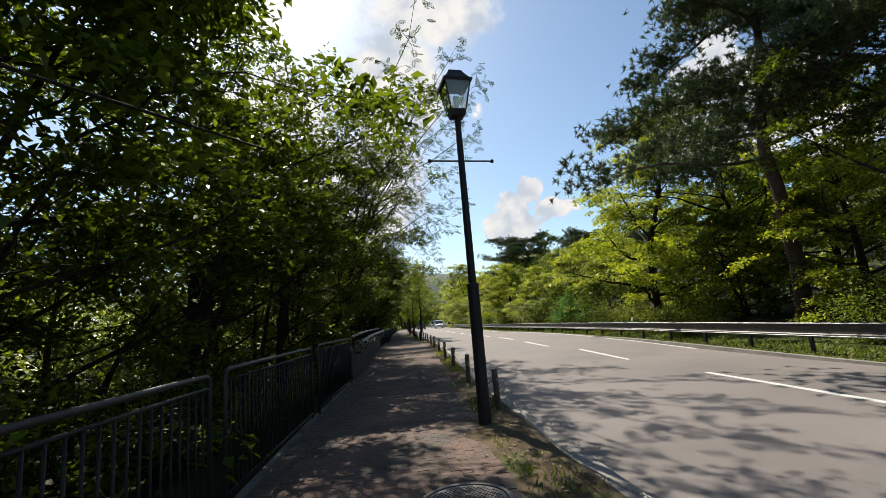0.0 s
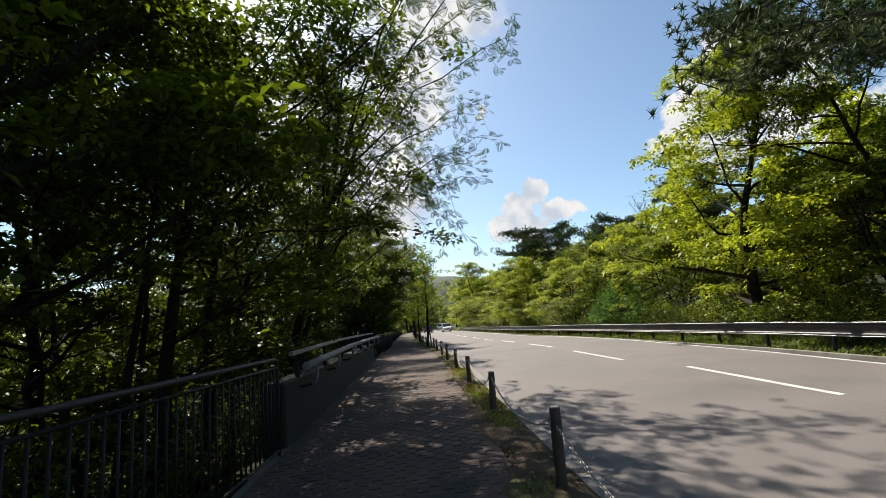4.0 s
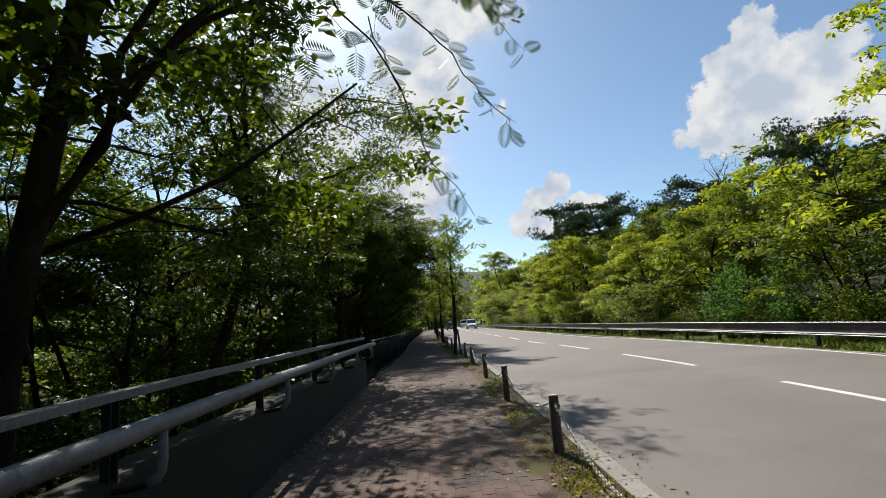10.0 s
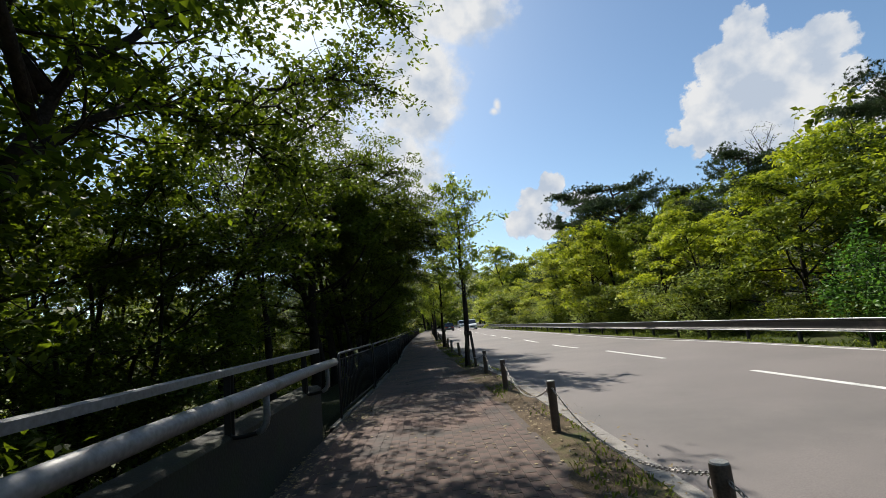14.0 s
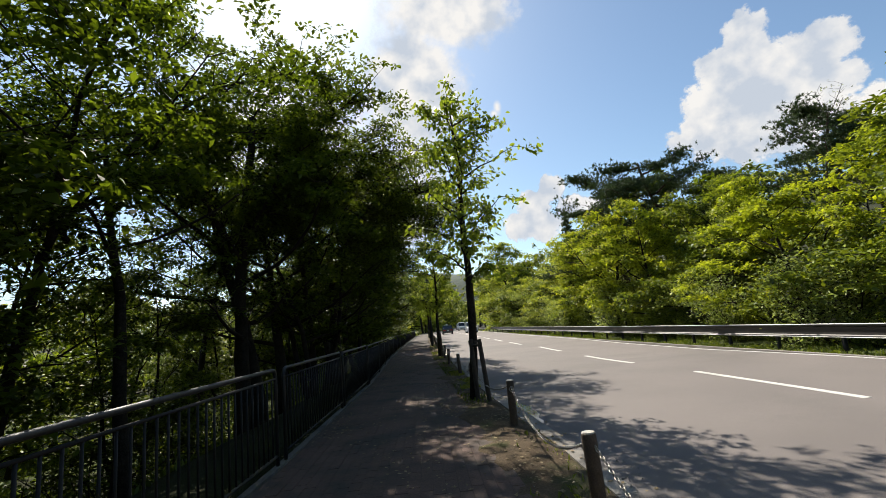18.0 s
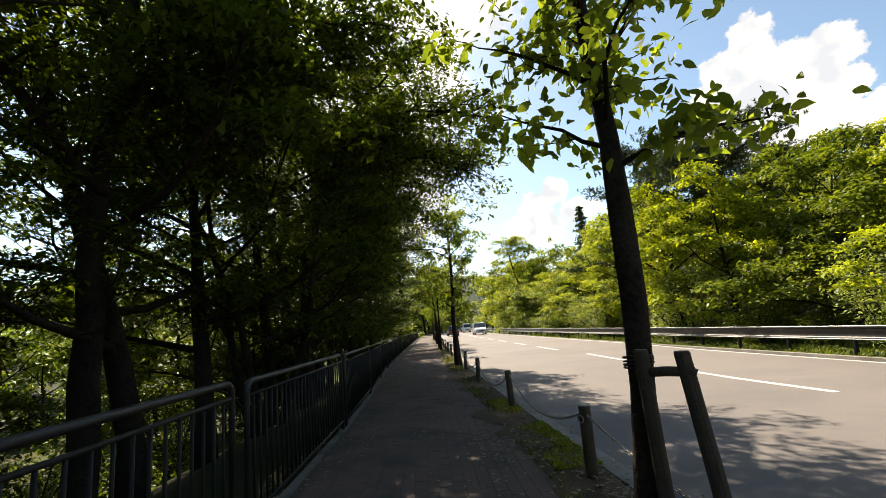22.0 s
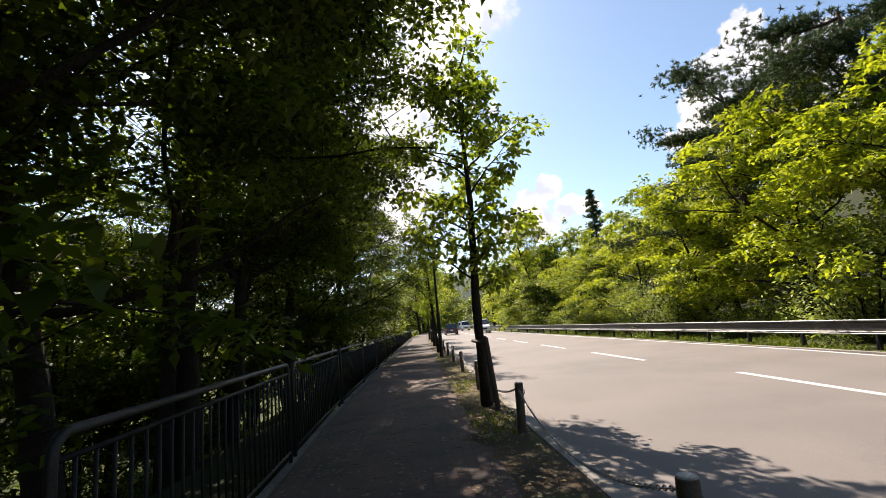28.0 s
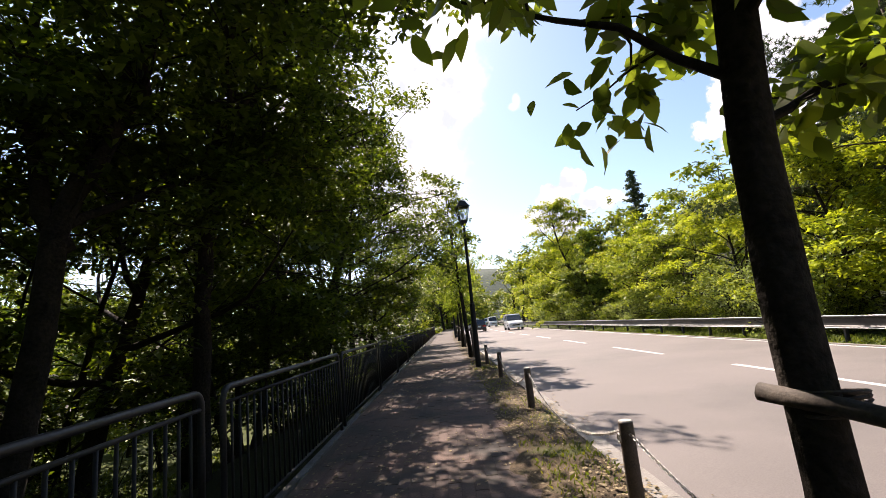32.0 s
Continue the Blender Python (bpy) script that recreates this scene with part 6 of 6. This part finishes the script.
def scatter(n, xr, yr, patch, cut, lift):
    """Spots on the ground, only where a slow noise is high, so that they form patches."""
    out = []
    while len(out) < n:
        y = cover_rng.uniform(*yr)
        x = xr(y)[0] + cover_rng.uniform() * (xr(y)[1] - xr(y)[0])
        if noise.noise((x * patch, y * patch * 0.7, 9.1)) + cover_rng.normal(0, 0.12) > cut:
            out.append((x, y, lift(x, y)))
    return np.array(out)


far_verge = scatter(22000, lambda y: (9.46, 11.6), (-8, 78), 0.5, -0.25, lambda x, y: terrain(x, y) - 0.01)
tagged(put_mesh("grass", quads("grass", blades(far_verge, 0.10, 0.02)), GRASS_BLADE), "mown green grass under the guard rail", "grass", kind="stuff")
on_verge = lambda x, y: level(y) + 0.012
near_verge = scatter(3600, lambda y: (path_edge(y) - 0.03, kerb_edge(y) - 0.19), (3, 60), 0.8, 0.22, on_verge)
mossy = scatter(7000, lambda y: (path_edge(y) + 0.1, kerb_edge(y) - 0.16), (36.2, 40.2), 1.5, 0.02, on_verge)
straw = scatter(1500, lambda y: (path_edge(y) - 0.05, kerb_edge(y) - 0.2), (46, 62), 1.2, -0.2, on_verge)
tagged(put_mesh("grass", quads("grass", blades(straw, 0.032, 0.006)), MOSS_GREEN), "yellowing short grass on the verge", "grass", kind="stuff")
tagged(put_mesh("grass", quads("grass", blades(near_verge, 0.05, 0.008)), GRASS_BLADE), "patches of short grass and moss along the kerb", "grass", kind="stuff")
kerb_moss = scatter(2600, lambda y: (1.22, kerb_edge(y) - 0.2), (12.5, 22), 1.1, 0.0, on_verge)
tagged(put_mesh("moss", quads("moss", blades(np.concatenate([mossy, kerb_moss]), 0.03, 0.012)), MOSS_GREEN), "yellow-green moss and clover beside the kerb", "moss", kind="stuff")
park = scatter(9000, lambda y: (-16, -4.5), (0, 62), 0.25, -0.05, lambda x, y: terrain(x, y) - 0.01)
tagged(put_mesh("grass", quads("grass", blades(park, 0.16, 0.03)), GRASS_BLADE), "rough park grass below the railings", "grass", kind="stuff")

# fallen leaves and grit
dry = scatter(4400, lambda y: (-1.45, kerb_edge(y) + 0.25), (1.5, 62), 0.6, -0.15, lambda x, y: level(y) + (0.028 if x > path_edge(y) else 0.006) if x < kerb_edge(y) else level(y) - 0.037)
edge = scatter(1500, lambda y: (-1.5, -0.75), (1.5, 62), 0.6, 0.0, lambda x, y: level(y) + 0.006)
kerbside = scatter(1600, lambda y: (path_edge(y), kerb_edge(y) - 0.1), (1.5, 62), 0.9, -0.1, lambda x, y: level(y) + 0.03)
mound = scatter(1500, lambda y: (-1.44, -1.0), (14.0, 29.5), 0.7, 0.02, lambda x, y: level(y) + 0.006 + 0.03 * cover_rng.uniform())
roadside = scatter(700, lambda y: (9.32, 9.9), (-2, 16), 0.9, -0.3, lambda x, y: level(y) - 0.03)
spilt = scatter(1500, lambda y: (path_edge(y) - 0.45, kerb_edge(y) + 0.2), (33, 45), 1.1, -0.05, lambda x, y: level(y) + (0.03 if x > path_edge(y) else 0.006) if x < kerb_edge(y) else level(y) - 0.037)
strewn = scatter(2600, lambda y: (path_edge(y) - 0.12, kerb_edge(y) - 0.1), (46.2, 60), 0.9, -0.25, lambda x, y: level(y) + 0.032)
flat = leaf_quads(cover_rng, np.concatenate([dry, edge, kerbside, mound, strewn, spilt, roadside]), 0.05, 0.0, 0.92, 0.6)
keep = flat.reshape(-1, 4, 3)
keep[:, :, 2] = keep[:, :1, 2] + 0.35 * (keep[:, :, 2] - keep[:, :1, 2])
tagged(put_mesh("fallen_leaf_litter", quads("fallen_leaf_litter", keep.reshape(-1, 3)), LITTER), "scattered dry fallen leaves on the footpath", "leaf litter", kind="stuff")
grit = Build()
for x, y, z in scatter(900, lambda y: (path_edge(y), kerb_edge(y) + 0.3), (2, 60), 1.0, -0.05, lambda x, y: level(y) + (0.024 if x < kerb_edge(y) - 0.19 else 0.024 if x < kerb_edge(y) else -0.043)):
    r = cover_rng.uniform(0.006, 0.017)
    o = cover_rng.normal(0, 0.25, (5, 3)) + [(1, 0, 0), (-0.5, 0.85, 0), (-0.5, -0.85, 0), (0.1, 0, 0.8), (0, 0, -0.3)]
    grit.add(np.array([x, y, z]) + r * o, [(0, 1, 3), (1, 2, 3), (2, 0, 3), (1, 0, 4), (2, 1, 4), (0, 2, 4)])
tagged(part("grit", grit, STONE), "loose grit and small stones along the kerb", "gravel", kind="stuff")

# shallow water in the gutter below the street tree
edge_l = [(kerb_edge(y) + 0.004, y) for y in np.linspace(32.5, 34.8, 12)]
edge_r = [(kerb_edge(y) + 0.05 + 0.17 * math.sin(math.pi * k / 11) + 0.03 * math.sin(2.3 * k), y) for k, y in enumerate(np.linspace(32.5, 34.8, 12))]
pool = [(x, y, road_level(x, y) + 0.006) for x, y in edge_l] + [(x, y, road_level(x, y) + 0.006) for x, y in edge_r]
tagged(part("puddle", Build().add(pool, [(k, 12 + k, 13 + k, k + 1) for k in range(11)]), WATER), "shallow puddle of water lying in the gutter", "puddle")

# ---------- footpath pavers: running bond, long side along the way ----------
PW, PL, GAP, CH = 0.108, 0.212, 0.0027, 0.0012
hx, hy = (PW - GAP) / 2, (PL - GAP) / 2
PAVER_V = np.array([(-hx, -hy, -0.02), (hx, -hy, -0.02), (hx, hy, -0.02), (-hx, hy, -0.02), (-hx, -hy, -CH), (hx, -hy, -CH), (hx, hy, -CH), (-hx, hy, -CH), (-hx + CH, -hy + CH, 0), (hx - CH, -hy + CH, 0), (hx - CH, hy - CH, 0), (-hx + CH, hy - CH, 0)])
PAVER_F = [(0, 1, 5, 4), (1, 2, 6, 5), (2, 3, 7, 6), (3, 0, 4, 7), (4, 5, 9, 8), (5, 6, 10, 9), (6, 7, 11, 10), (7, 4, 8, 11), (8, 9, 10, 11)]
paver_mesh = Build().add(PAVER_V, PAVER_F).mesh("paver")
rest_v, rest_f, count = [], [], 0
for col in range(27):
    x = -1.686 + PW * (col + 0.5)
    for row in range(int(74 / PL)):
        y = -10 + PL * (row + 0.5 * (col % 2))
        if x + hx > path_edge(y) or x - hx < left_edge(y) + (0.16 if 12.7 < y < 27.3 else 0.004) or (x - 0.42) ** 2 + (y - 4.05) ** 2 < 0.47**2:
            continue
        z = level(y) + cover_rng.normal(0, 0.0009)
        tx, ty = cover_rng.normal(0, 0.005, 2)
        if 22.6 < y < 26.4 and x > -0.45:
            put_mesh("paver", paver_mesh, PAVER, path_bed, m=pose(x, y, z, math.degrees(tx), math.degrees(ty), cover_rng.normal(0, 0.4)))
        else:
            v = PAVER_V + (x, y, z)
            v[:, 2] += (v[:, 1] - y) * tx - (v[:, 0] - x) * ty
            rest_v.append(v)
            count += 1
loose = Build()
loose.v, loose.n = rest_v, 12 * count
loose.f = [[i + 12 * k for i in f] for k in range(count) for f in PAVER_F]
tagged(part("pavers", loose, PAVER, path_bed), kind="stuff")
